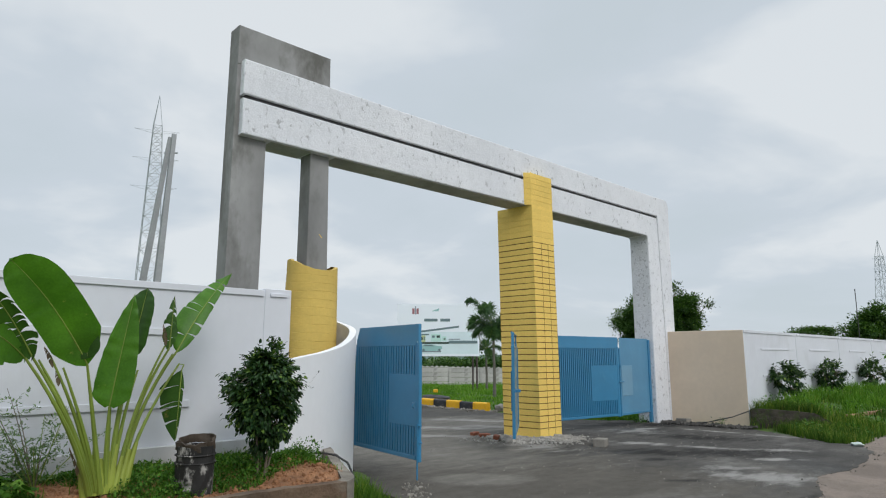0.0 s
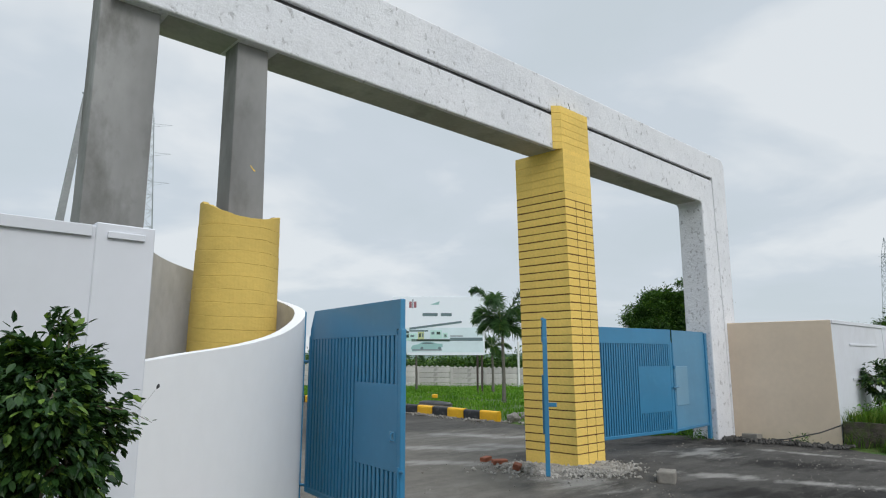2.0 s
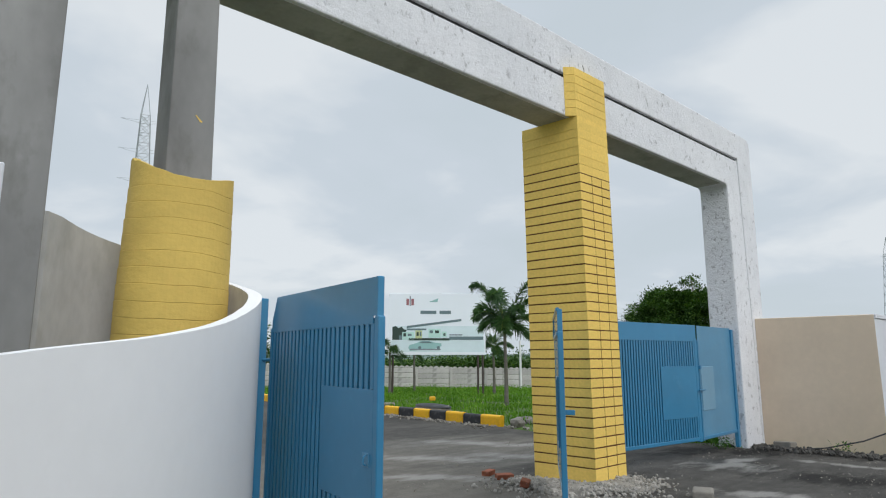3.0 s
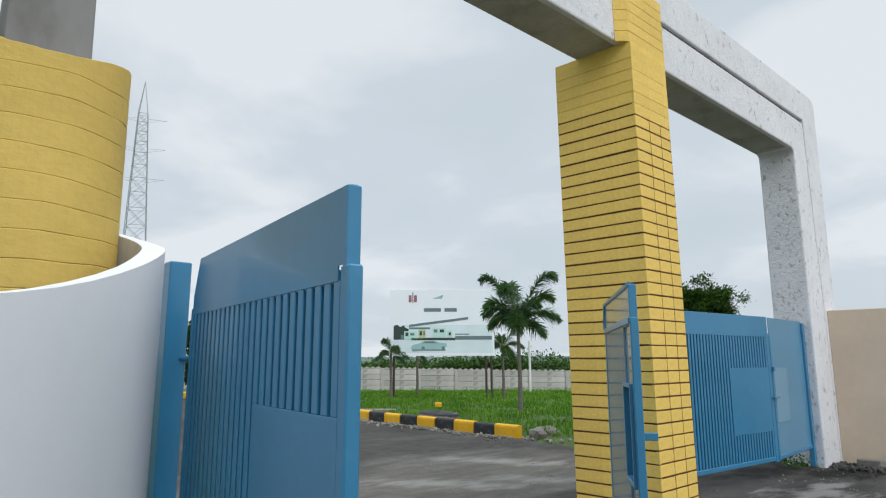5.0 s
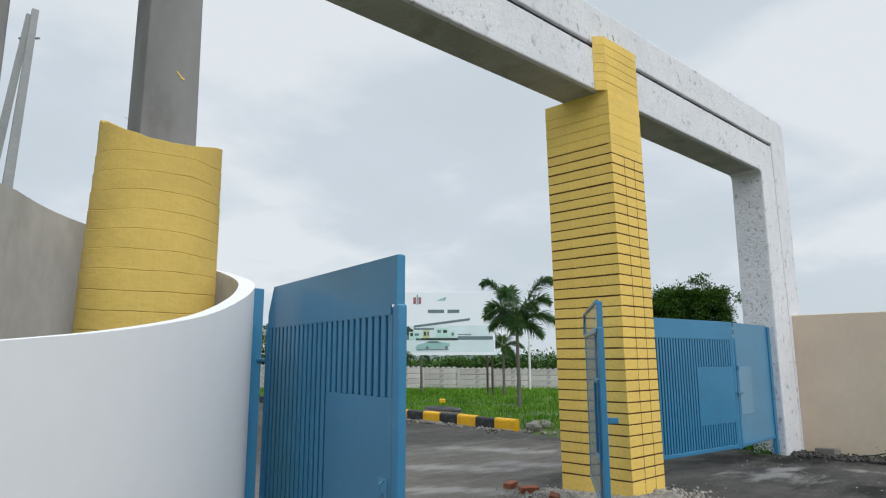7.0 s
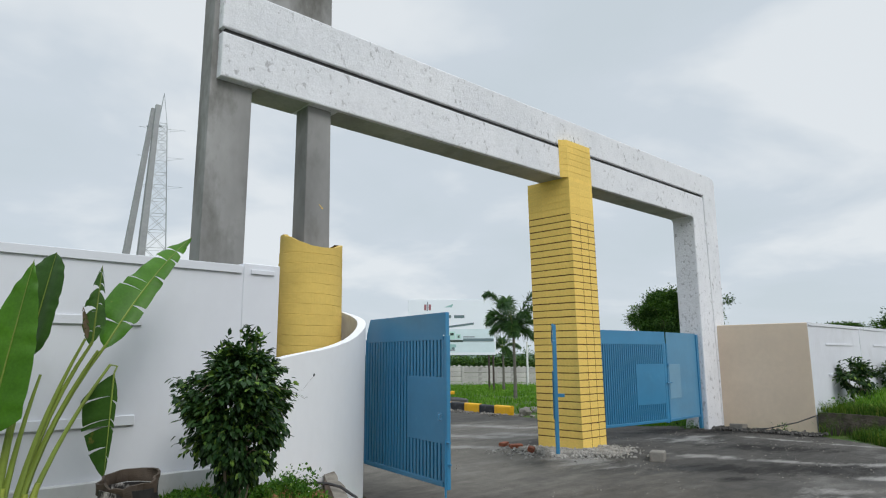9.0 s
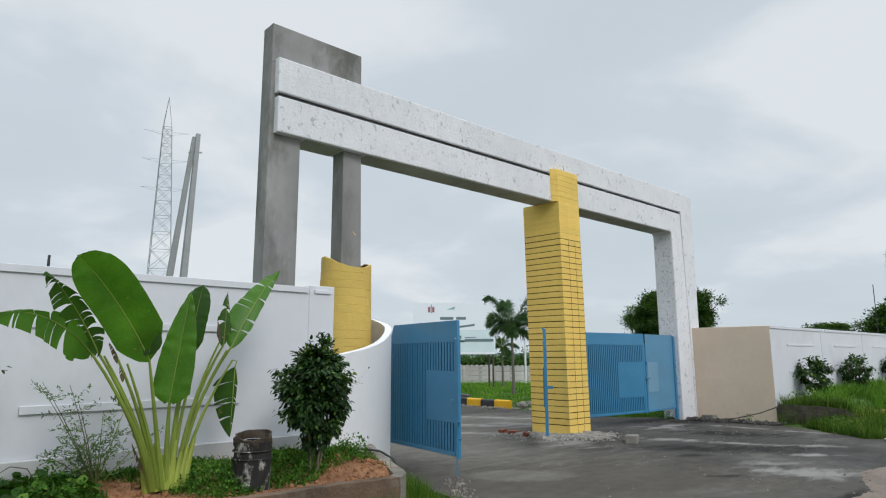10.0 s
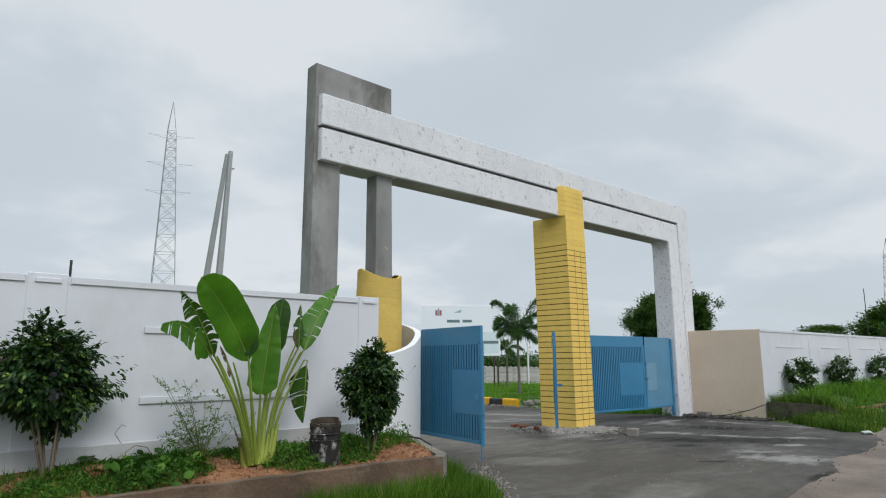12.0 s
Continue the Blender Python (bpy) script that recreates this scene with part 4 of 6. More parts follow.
def build_planter():
    n = 16
    xs = list(np.arange(-18, -2.3, 0.11))
    V = [(x, y, soil_z(x, y)) for x in xs for y in np.linspace(kerb_y(x) + 0.02, max(kerb_y(x) + 0.03, wall_y(x)), n)]
    F = [(i * n + j, (i + 1) * n + j, (i + 1) * n + j + 1, i * n + j + 1) for i in range(len(xs) - 1) for j in range(n - 1)]
    bed = raw("soil_bed", V, F, SOIL)
    bed.data.polygons.foreach_set("use_smooth", [True] * len(bed.data.polygons))
    tagged(bed, "raised bed of red soil below the white wall", "soil", kind="structure")
    # retaining kerb: a front run and a return to the curved wall
    front = [(x, kerb_y(x)) for x in np.arange(-18, -3.55, 0.09)] + [(-3.5, 0.90), (-3.40, 0.905)]
    back = [(-3.40, 0.905), (-3.33, 0.93), (-3.27, 0.99), (-3.2, 1.12)] + [(x, kerb_y(x)) for x in np.arange(-3.1, -2.25, 0.06)]
    kerb_run("planter_kerb", front, KERB_OLD, "soil-stained broken concrete kerb along the raised bed")
    kerb_run("planter_return", back, KERB_PALE, "pale weathered concrete kerb turning towards the curved wall")


def kerb_run(name, path, material, label):
    outer, inner, tops = [], [], []
    for i, p in enumerate(path):
        d = (Vector(path[min(i + 1, len(path) - 1)]) - Vector(path[max(i - 1, 0)])).normalized()
        wob = 0.014 * noise.noise(Vector((p[0] * 3, p[1] * 3, 0))) + 0.010 * noise.noise(Vector((p[0] * 11, p[1] * 11, 0)))
        outer.append((p[0] + d.y * (0.02 + wob), p[1] - d.x * (0.02 + wob)))
        inner.append((p[0] - d.y * 0.10, p[1] + d.x * 0.10))
        tops.append(0.470 + 0.016 * noise.noise(Vector((p[0] * 2, p[1] * 2, 3))) + 0.012 * noise.noise(Vector((p[0] * 9, p[1] * 9, 3))))
    bm = strip_wall(outer, inner, tops, -0.08)
    ed = [e for e in bm.edges if all(v.co.z > 0.3 for v in e.verts) and len(e.link_faces) == 2 and e.calc_face_angle(0) > 0.9]
    bmesh.ops.bevel(bm, geom=ed, offset=0.015, segments=2, affect="EDGES", profile=0.5)
    tagged(part(name, bm, material), label, "kerb", kind="structure")


build_planter()


def build_bank_kerb():
    path = [(8.94, 2.08), (8.98, 1.7), (9.04, 1.4), (9.1, 1.1), (9.17, 0.8), (9.3, 0.55), (9.45, 0.35)]
    tops = [0.44, 0.46, 0.45, 0.44, 0.40, 0.26, 0.05]
    pts, tp = [], []
    for (p, q), (a, b) in zip(zip(path, path[1:]), zip(tops, tops[1:])):
        for k in range(5):
            t = k / 5
            pts.append(Vector(p).lerp(Vector(q), t) + Vector((noise.noise(Vector((p[0] + t, 1, 0))), noise.noise(Vector((p[1] * 3 + t * 3, 2, 0))))) * 0.03)
            tp.append(a + (b - a) * t - 0.03 + 0.03 * noise.noise(Vector((p[1] * 3 + t, 0, 7))))
    out, inn = [], []
    for i, p in enumerate(pts):
        d = (pts[min(i + 1, len(pts) - 1)] - pts[max(i - 1, 0)]).normalized()
        out.append((p.x + d.y * 0.09, p.y - d.x * 0.09))
        inn.append((p.x - d.y * 0.09, p.y + d.x * 0.09))
    dark = surface("mossy_stone", (0.075, 0.064, 0.050), 0.45, 1.4, 3.5, 30, 0.95, bump=0.9, bump_scale=14, depth=0.035, spot=(0.055, 0.075, 0.022), spot_scale=4, spot_at=(0.5, 0.62))
    tagged(part("bank_kerb", strip_wall(out, inn, tp, -0.1), dark), "dark mossy stone edging of the grass bank", "kerb", kind="structure")


build_bank_kerb()


# ---- shrubs, trees and weeds ----
def shrub(name, m, label, radii, centre, n_sprays, per, size, seed, trunks=4, group="", leaf=None, rough=0.42):
    """A leafy bush: several stems, branches to an uneven crown, and sprays of drooping leaves with gaps between."""
    r = random.Random(seed)
    g = thing(name, m, label, "shrub", group)
    c = Vector(centre)
    feet = []
    for k in range(trunks):
        a = 6.283 * (k + r.uniform(-0.3, 0.3)) / trunks
        top = c + Vector((math.cos(a) * radii[0] * 0.42, math.sin(a) * radii[1] * 0.42, r.uniform(-0.15, 0.45) * radii[2]))
        pts = bent((0.025 * math.cos(a), 0.025 * math.sin(a), -0.05), top, (0.03 * r.gauss(0, 1), 0.03 * r.gauss(0, 1), 0), 6)
        feet += pts[3:]
        part("stem", tube(pts, [0.0135 - 0.0015 * i for i in range(7)], 6), BARK, g)
    spots = []
    for k in range(n_sprays):
        v = Vector((r.gauss(0, 1), r.gauss(0, 1), r.gauss(0, 1))).normalized()
        lump = 0.86 + rough * noise.noise(v * 2.1 + Vector((seed, 0, 0)))
        taper = 1.0 - 0.30 * max(0.0, v.z) - 0.22 * max(0.0, -v.z)
        tip = c + Vector((v.x * radii[0] * taper, v.y * radii[1] * taper, v.z * radii[2])) * lump * r.uniform(0.60, 1.0)
        root = min(feet, key=lambda f: (f - tip).length + r.uniform(0, 0.12))
        part("branch", tube([root, root.lerp(tip, 0.5) + Vector((0, 0, 0.03)), tip], [0.006, 0.004, 0.002], 4, cap=False), BARK, g)
        for q in range(4):
            end = tip + Vector((r.gauss(0, 1) + v.x, r.gauss(0, 1) + v.y, r.gauss(0, 0.8) + 0.3 * v.z)) * radii[0] * 0.14
            start = root.lerp(tip, r.uniform(0.55, 0.95))
            for j in range(per // 4):
                p = start.lerp(end, 0.15 + 0.95 * j / (per // 4)) + Vector((r.gauss(0, 1), r.gauss(0, 1), r.gauss(0, 1))) * size * 0.28
                spots.append((p, (end - start).normalized() * 0.5 + v * 0.6))
    V, F = leaf_cloud(r, spots, size, 0.75, 0.50)
    raw("foliage", V, F, leaf or LEAF, g, "" if leaf else "glossy dark green leaves")
    return g


shrub("ficus_shrub", pose(-3.94, 1.54, 0.45), "dense dark green ficus shrub in the raised bed", (0.345, 0.345, 0.56), (0.0, 0, 0.80), 200, 72, 0.053, 11, 5, rough=0.5)
shrub("ficus_shrub", pose(-7.07, 1.98, 0.53), "broad dark green ficus shrub with bare stems", (0.49, 0.42, 0.50), (-0.08, 0, 0.86), 165, 64, 0.060, 12, 9, rough=0.58)
twig = thing("loose_twig", pose(-3.64, 1.40, 1.34), "thin leafy twig reaching out of the ficus shrub", "twig")
part("stem", tube([(-0.1, 0, 0.05), (0.0, 0.01, 0.03), (0.08, 0.02, 0.0), (0.15, 0.02, -0.04)], [0.003, 0.002, 0.0015, 0.001], 5), BARK, twig)
raw("foliage", *leaf_cloud(random.Random(6), [((0.035 * k - 0.03, 0.01, 0.03 - 0.0025 * k * k), (0.5, 0.0, 0.3 if k % 2 else -0.5)) for k in range(6)], 0.042, 0.1, 0.5), LEAF, twig)
for i, (x, y, s) in enumerate([(10.5, 1.75, 0.92), (13.8, 1.75, 1.05), (18.2, 1.75, 1.0), (22.4, 1.7, 1.1)]):
    shrub("bank_shrub", pose(x, y, 0.46), "small dark shrub before the white wall on the bank", (0.52 * s, 0.44 * s, 0.50 * s), (0, 0, 0.66), 52, 40, 0.088, 30 + i, 4, "shrubs on the bank")
shrub("young_tree", pose(13.45, -0.30, 0.15), "small rounded bright green tree on the grassy bank", (0.55, 0.5, 0.55), (0, 0, 1.62), 80, 44, 0.11, 37, 3, "", FIELD_GRASS)


def leaf_blade(V, F, p, t, width, side, nrm, r, sag, cuts=0, halves=(1.0, 1.0), shape="spade"):
    """One paddle leaf from p to t, its half-blades folded up a little; cuts tear each half into strips."""
    p, t = Vector(p), Vector(t)
    n = 44
    mid = [p.lerp(t, k / n) + Vector((0, 0, 1)) * sag * 4 * (k / n) * (1 - k / n) for k in range(n + 1)]

    def half(s):
        if shape == "blunt":
            return width * 0.5 * min(1.0, s / 0.16) ** 0.5 * (1 - max(0.0, (s - 0.55) / 0.45) ** 2.2) ** 0.6
        if shape == "spade":
            return width * 0.5 * min(1.0, s / 0.07 + 0.05) ** 0.5 * (1 - max(0.0, (s - 0.22) / 0.78) ** 1.7) ** 0.85
        return width * 0.5 * min(1.0, s / 0.2) ** 0.55 * (1 - max(0.0, (s - 0.28) / 0.72) ** 1.7) ** 0.9
    for sg in (-1, 1):
        share = halves[0] if sg < 0 else halves[1]
        marks = sorted({0, n} | {min(n - 2, max(3, round(n * (k + r.uniform(0.6, 1.4)) / (cuts + 1)))) for k in range(cuts)}) if cuts else [0, n]
        for k, e in zip(marks, marks[1:]):
            twist = r.uniform(-0.22, 0.16) if cuts else 0.0
            slide = r.uniform(0.0, 0.05) if cuts > 5 else 0.0
            reach = r.uniform(0.8, 1.05) if cuts > 5 else r.uniform(0.94, 1.02) if cuts else 1.0
            gap = r.uniform(0.003, 0.016) if cuts else 0.0
            i0 = len(V)
            for q in range(k, e + 1):
                d = (mid[min(q + 1, n)] - mid[max(q - 1, 0)]).normalized()
                u = (side - d * side.dot(d)).normalized()
                w = half(q / n) * reach * share
                open_ = gap * ((q == k and k > 0) - (q == e and e < n))
                fold = (0.22 if cuts else 0.40) + twist
                for f in (0.0, 0.35, 0.7, 1.0):
                    pos = mid[q] + u * sg * w * f + nrm * (fold * w * f - 0.28 * w * f * f) + d * ((slide + 0.18 * w) * f + open_ * f)
                    pos += nrm * 0.004 * min(1.0, ((t - p).length / 0.8) ** 2) * f * math.sin(q * 1.1 + 0.8 * sg) * (1 + math.sin(q * 0.37))
                    pos.z -= (0.05 * f * f if cuts > 5 else 0.02 * f * f)
                    V.append(pos)
            for q in range(e - k):
                for f in range(3):
                    a = i0 + q * 4 + f
                    F.append((a, a + 1, a + 5, a + 4))
    return mid


def build_banana():
    g = thing("travellers_palm", pose(-5.27, 1.62, 0.55), "young banana-like plant with fanned paddle leaves, some torn", "plant")
    u, back = Vector((0.735, -0.678, 0)), Vector((0.678, 0.735, 0))
    r = random.Random(21)

    def at(x, z, d=0.0):
        return Vector((x, 0, z)) + back * d
    # petiole end, tip, width, cuts, depth at the base and the tip, turn of the blade, sag, old (dark colour, shade
    # included), half widths, shape
    leaves = [((-0.02, 1.01), (-0.385, 1.745), 0.385, 0, -0.42, -0.80, 0.45, 0.07, False, (0.85, 1.12), "blunt"),
              # Shaded underside of the first leaf's fold, put in as a dark blade.
              ((-0.09, 1.34), (0.0, 1.07), 0.25, 0, -0.45, -0.46, 0.3, 0.0, True, (0.9, 1.0), "blunt"),
              ((-0.36, 1.05), (-0.36, 1.29), 0.25, 8, -0.55, -1.55, -0.3, 0.10, False, (1.0, 1.0), "lance"),
              ((-0.34, 1.06), (-0.49, 1.60), 0.24, 10, -0.51, -0.92, 0.3, 0.05, True, (1.0, 1.0), "lance"),
              ((0.04, 0.66), (0.155, 1.60), 0.305, 0, -0.15, -0.13, 0.15, 0.02, False, (1.0, 1.0), "spade"),
              # Dark colour sets this rear blade off from the centre one.
              ((0.12, 1.06), (0.235, 1.66), 0.31, 0, -0.04, -0.08, -0.3, 0.01, True, (1.0, 0.9), "blunt"),
              ((0.40, 1.14), (0.40, 1.62), 0.15, 6, 0.05, 0.09, 0.5, 0.02, True, (1.0, 0.7), "lance"),
              ((0.47, 1.12), (0.85, 1.90), 0.27, 5, 0.06, 0.31, 0.1, 0.06, False, (1.35, 0.6), "lance"),
              ((0.47, 0.95), (0.44, 0.32), 0.25, 4, 0.19, 0.23, 0.2, 0.0, True, (0.25, 1.5), "lance")]
    for (px, pz), (tx, tz), wd, cuts, dep, far, turn, sag, old, halves, shape in leaves:
        p, t = at(px, pz, dep), at(tx, tz, far)
        nrm = (-back + u * turn + Vector((0, 0, 0.25))).normalized()
        side = (t - p).cross(nrm).normalized()
        V, F = [], []
        mid = leaf_blade(V, F, p, t, wd, side, nrm, r, sag, cuts, halves, shape)
        lf = raw("leaf", V, F, BANANA_DARK if old else BANANA, g, "torn green blade" if cuts else "")
        lf.data.polygons.foreach_set("use_smooth", [True] * len(lf.data.polygons))
        part("midrib", tube([m + nrm * 0.001 for m in mid[::4]], [0.0062 - 0.00045 * i for i in range(12)], 5), PETIOLE, lf)
        base = at(0.20 * px, -0.02, dep * 0.22)
        if cuts == 4:
            pts = bent(base, at(px * 0.94, pz + 0.05, dep), u * -0.06, 8) + [at(px + 0.015, pz + 0.04, dep), p]
            part("petiole", tube(pts, [0.02 - 0.0014 * i for i in range(9)] + [0.007, 0.006], 7), PETIOLE, g)
        elif tz > pz:
            part("petiole", tube(bent(base, p, u * (-0.20 * px), 8), [0.026 - 0.0021 * i for i in range(9)], 7), PETIOLE, g)
    # leaf stalks that end behind the blades, and two bare withered ones
    for x, z, d in ((0.10, 0.85, -0.02), (0.16, 0.95, 0.02), (0.02, 0.80, -0.10), (-0.26, 1.06, -0.44), (-0.16, 0.98, -0.46), (0.36, 1.16, 0.05), (-0.31, 1.04, -0.49), (0.43, 1.09, 0.06)):
        part("petiole", tube(bent(at(x * 0.2, 0, d * 0.2), at(x, z, d), u * (-0.16 * x), 8), [0.023 - 0.0019 * i for i in range(9)], 7), PETIOLE, g)
    for k in range(9):
        x = -0.13 + 0.033 * k
        part("sheath", tube(bent(at(x * 0.9, -0.04, -0.03 + 0.4 * x), at(x * 1.4, 0.24 + 0.05 * (k % 3), -0.02 + 0.5 * x), u * -0.02 * x, 5), [0.036, 0.034, 0.03, 0.025, 0.02, 0.015], 8), SHEATH, g)
    dry = surface("dry_leaf", (0.16, 0.12, 0.07), 0.7, 1.2, 9, 40, 0.8)
    for (px, pz), (tx, tz), d in (((-0.12, 0.02), (-0.24, 0.36), -0.1), ((-0.24, 1.0), (-0.30, 1.14), -0.44), ((-0.21, 0.86), (-0.23, 0.98), -0.40), ((0.37, 1.18), (0.34, 1.36), 0.05)):
        V, F = [], []
        leaf_blade(V, F, at(px, pz, d), at(tx, tz, d - 0.02), 0.038, u, -back, r, 0.02, 3, (1, 1), "lance")
        raw("dry_leaf", V, F, dry, g, "shrivelled brown leaf")


build_banana()


def build_feathery():
    r = random.Random(5)
    g = thing("feathery_weed", pose(-5.72, 1.95, 0.52), "thin feathery grey-green weed before the wall", "weed")
    spots = []
    for k in range(15):
        a = r.uniform(0, 2 * math.pi)
        top = Vector((math.cos(a) * r.uniform(0.08, 0.50), math.sin(a) * r.uniform(0.03, 0.2), r.uniform(0.3, 0.88)))
        pts = bent((0, 0, -0.02), top, (0, 0, 0.05), 6)
        part("stem", tube(pts, [0.006 - 0.0007 * i for i in range(7)], 5), PETIOLE if k % 3 else BARK, g)
        for j in range(7):
            t = 0.3 + 0.7 * j / 6
            root = pts[int(t * 5.99)]
            d = Vector((r.choice((-1, 1)) * r.uniform(0.5, 1), r.gauss(0, 0.4), r.uniform(0.05, 0.7))) * 0.15
            for i in range(16):
                spots.append((root + d * (i / 15) + Vector((r.gauss(0, 0.008), r.gauss(0, 0.008), r.gauss(0, 0.008))), d.normalized() * 0.7 + Vector((r.gauss(0, 0.5), r.gauss(0, 0.5), 0.1))))
    V, F = leaf_cloud(r, spots, 0.036, 0.0, 0.34)
    raw("foliage", V, F, LEAF_WEED, g)
    v = thing("dry_vine", pose(-6.4, 2.1, 0.55), "thin curling dry vine against the white wall", "vine")
    part("stem", tube([(0, 0, 0), (0.02, 0.1, 0.12), (0.12, 0.15, 0.17), (0.24, 0.16, 0.14), (0.30, 0.15, 0.04)], 0.005, 5), BARK, v)
    part("stem", tube([(-0.02, 0.1, 0.2), (-0.08, 0.14, 0.3), (-0.02, 0.15, 0.38), (0.02, 0.15, 0.36)], 0.004, 5), BARK, v)


build_feathery()


def bed_cover(x, y):
    """How thick the weeds stand on the bed: bare in two patches, lush in a few."""
    k = 1.3 * noise.noise(Vector((x * 1.7, y * 1.7, 9))) + 0.55 * smooth(1.25, 1.7, y) - 0.16
    for cx, cy, cr, w in ((-4.80, 1.40, 0.50, 1.0), (-3.95, 1.55, 0.50, 1.0), (-6.2, 1.55, 0.60, 0.9), (-7.4, 1.4, 0.6, 0.8), (-3.1, 1.95, 0.4, 0.9), (-5.70, 1.32, 0.52, -1.8), (-3.45, 1.16, 0.36, -1.4), (-6.7, 1.5, 0.7, 0.7)):
        k += w * max(0.0, 1 - math.hypot(x - cx, (y - cy) * 1.2) / cr)
    return k


def build_weeds():
    r = random.Random(9)
    spots, broad = [], []
    while len(spots) < 36000:
        x, y = r.uniform(-11, -3.05), r.uniform(0.95, 2.3)
        if y > wall_y(x) - 0.03 or y < kerb_y(x) + 0.12:
            continue
        cover = bed_cover(x, y)
        if cover < r.uniform(0.05, 0.5):
            continue
        clump = 0.5 + noise.noise(Vector((x * 5, y * 5, 4)))
        h = r.random() ** 1.3 * 0.24 * min(1.3, cover + 0.1) * max(0.25, clump) * (1 - 0.6 * smooth(1.75, 2.2, y)) * (0.55 if x < -6.4 else 1.0)
        spots.append(((x, y, soil_z(x, y) + h), (r.gauss(0, 1), r.gauss(0, 1), 0.9)))
        if len(spots) % 40 == 0 and -6.7 < x < -5.75:
            broad.append(((x, y, soil_z(x, y) + 0.06 + 0.5 * h), (r.gauss(0, 1), r.gauss(0, 1), 0.15)))
    V, F = leaf_cloud(r, spots[::2], 0.024, 0.05, 0.7)
    for part_spots, size, wide in ((spots[1::4], 0.042, 0.35), (spots[3::4], 0.032, 0.6), (broad, 0.10, 0.95)):
        W, G = leaf_cloud(r, part_spots, size, 0.1, wide)
        G = [tuple(i + len(V) for i in f) for f in G]
        V, F = V + W, F + G
    tagged(raw("weed_cover", V, F, LEAF_PALE), "low leafy green weeds over the red soil", "weeds", kind="stuff")


build_weeds()


def build_bed_grass():
    r = random.Random(19)
    spots, hs = [], []
    while len(spots) < 4200:
        x, y = r.uniform(-10, -3.1), r.uniform(1.0, 2.25)
        if y > wall_y(x) - 0.03 or y < kerb_y(x) + 0.12:
            continue
        if bed_cover(x, y) < r.uniform(-0.1, 0.4):
            continue
        spots.append((x, y, soil_z(x, y)))
        hs.append(r.uniform(0.04, 0.11))
    V, F = blades(r, spots, hs, 0.004, 0.6)
    tagged(raw("bed_grass", V, F, GRASS), "thin grass among the weeds of the bed", "grass", kind="stuff")


build_bed_grass()


def inside(p, poly):
    c = False
    for (x0, y0), (x1, y1) in zip(poly, poly[1:] + poly[:1]):
        if (y0 > p[1]) != (y1 > p[1]) and p[0] < (x1 - x0) * (p[1] - y0) / (y1 - y0) + x0:
            c = not c
    return c


def scatter_grass(name, poly, count, lo, hi, width, seed, label, patch=0.0, material=None):
    r = random.Random(seed)
    xs, ys = [p[0] for p in poly], [p[1] for p in poly]
    spots, hs = [], []
    while len(spots) < count:
        x, y = r.uniform(min(xs), max(xs)), r.uniform(min(ys), max(ys))
        if not inside((x, y), poly):
            continue
        k = noise.noise(Vector((x * 0.8, y * 0.8, seed)))
        if patch and k < -patch + r.uniform(-0.2, 0.2):
            continue
        spots.append((x, y, ground_z(x, y)))
        hs.append(r.uniform(lo, hi) * (1 + 0.6 * k))
    V, F = blades(r, spots, hs, width)
    tagged(raw(name, V, F, material or GRASS), label, "grass", kind="stuff")


scatter_grass("verge_grass", [(-14, 1.6), (-9, 1.28), (-3.4, 0.84), (-2.35, 2.7), (-2.1, 2.5), (-2.12, 1.85), (-2.3, 1.2), (-2.8, 0.55), (-4.0, -0.6), (-9, -0.9), (-14, -0.9)], 30000, 0.07, 0.22, 0.0055, 41, "lush green grass beside the drive", 0.30)
scatter_grass("kerb_grass", [(-5.2, 0.92), (-3.4, 0.80), (-2.75, 1.75), (-2.5, 1.6), (-3.1, 0.35), (-5.2, 0.45)], 5000, 0.14, 0.36, 0.0055, 47, "taller dark green grass along the bed kerb", 0.45)
scatter_grass("bank_grass", [(9.05, 1.7), (9.05, 2.05), (34, 2.05), (34, 0.0), (11.0, -0.3), (9.3, -0.4), (9.3, 0.6)], 14000, 0.06, 0.24, 0.008, 42, "rough green grass on the bank", 0.25, BANK_GRASS)
scatter_grass("bank_foot_grass", [(9.1, 1.0), (8.85, 1.6), (8.3, 1.1), (7.5, 0.4), (7.0, -0.1), (7.3, -0.6), (10.5, -0.5), (9.5, 0.5)], 8500, 0.06, 0.26, 0.007, 45, "green grass at the foot of the bank", 0.35, BANK_GRASS)


def build_bank_tufts():
    """Taller clumps of grass scattered over the bank."""
    r = random.Random(63)
    spots, hs = [], []
    for k in range(46):
        cx, cy = 9.3 + 12 * r.random() ** 1.4, r.uniform(0.3, 1.95)
        h, w = r.uniform(0.18, 0.46), r.uniform(0.08, 0.22)
        for j in range(90):
            x, y = cx + r.gauss(0, w), min(2.06, cy + r.gauss(0, w))
            spots.append((x, y, ground_z(x, y)))
            hs.append(h * r.uniform(0.5, 1.1))
    V, F = blades(r, spots, hs, 0.008, 0.6)
    tagged(raw("bank_tufts", V, F, FIELD_GRASS), "tall bright tufts of grass on the bank", "grass", kind="stuff")


build_bank_tufts()


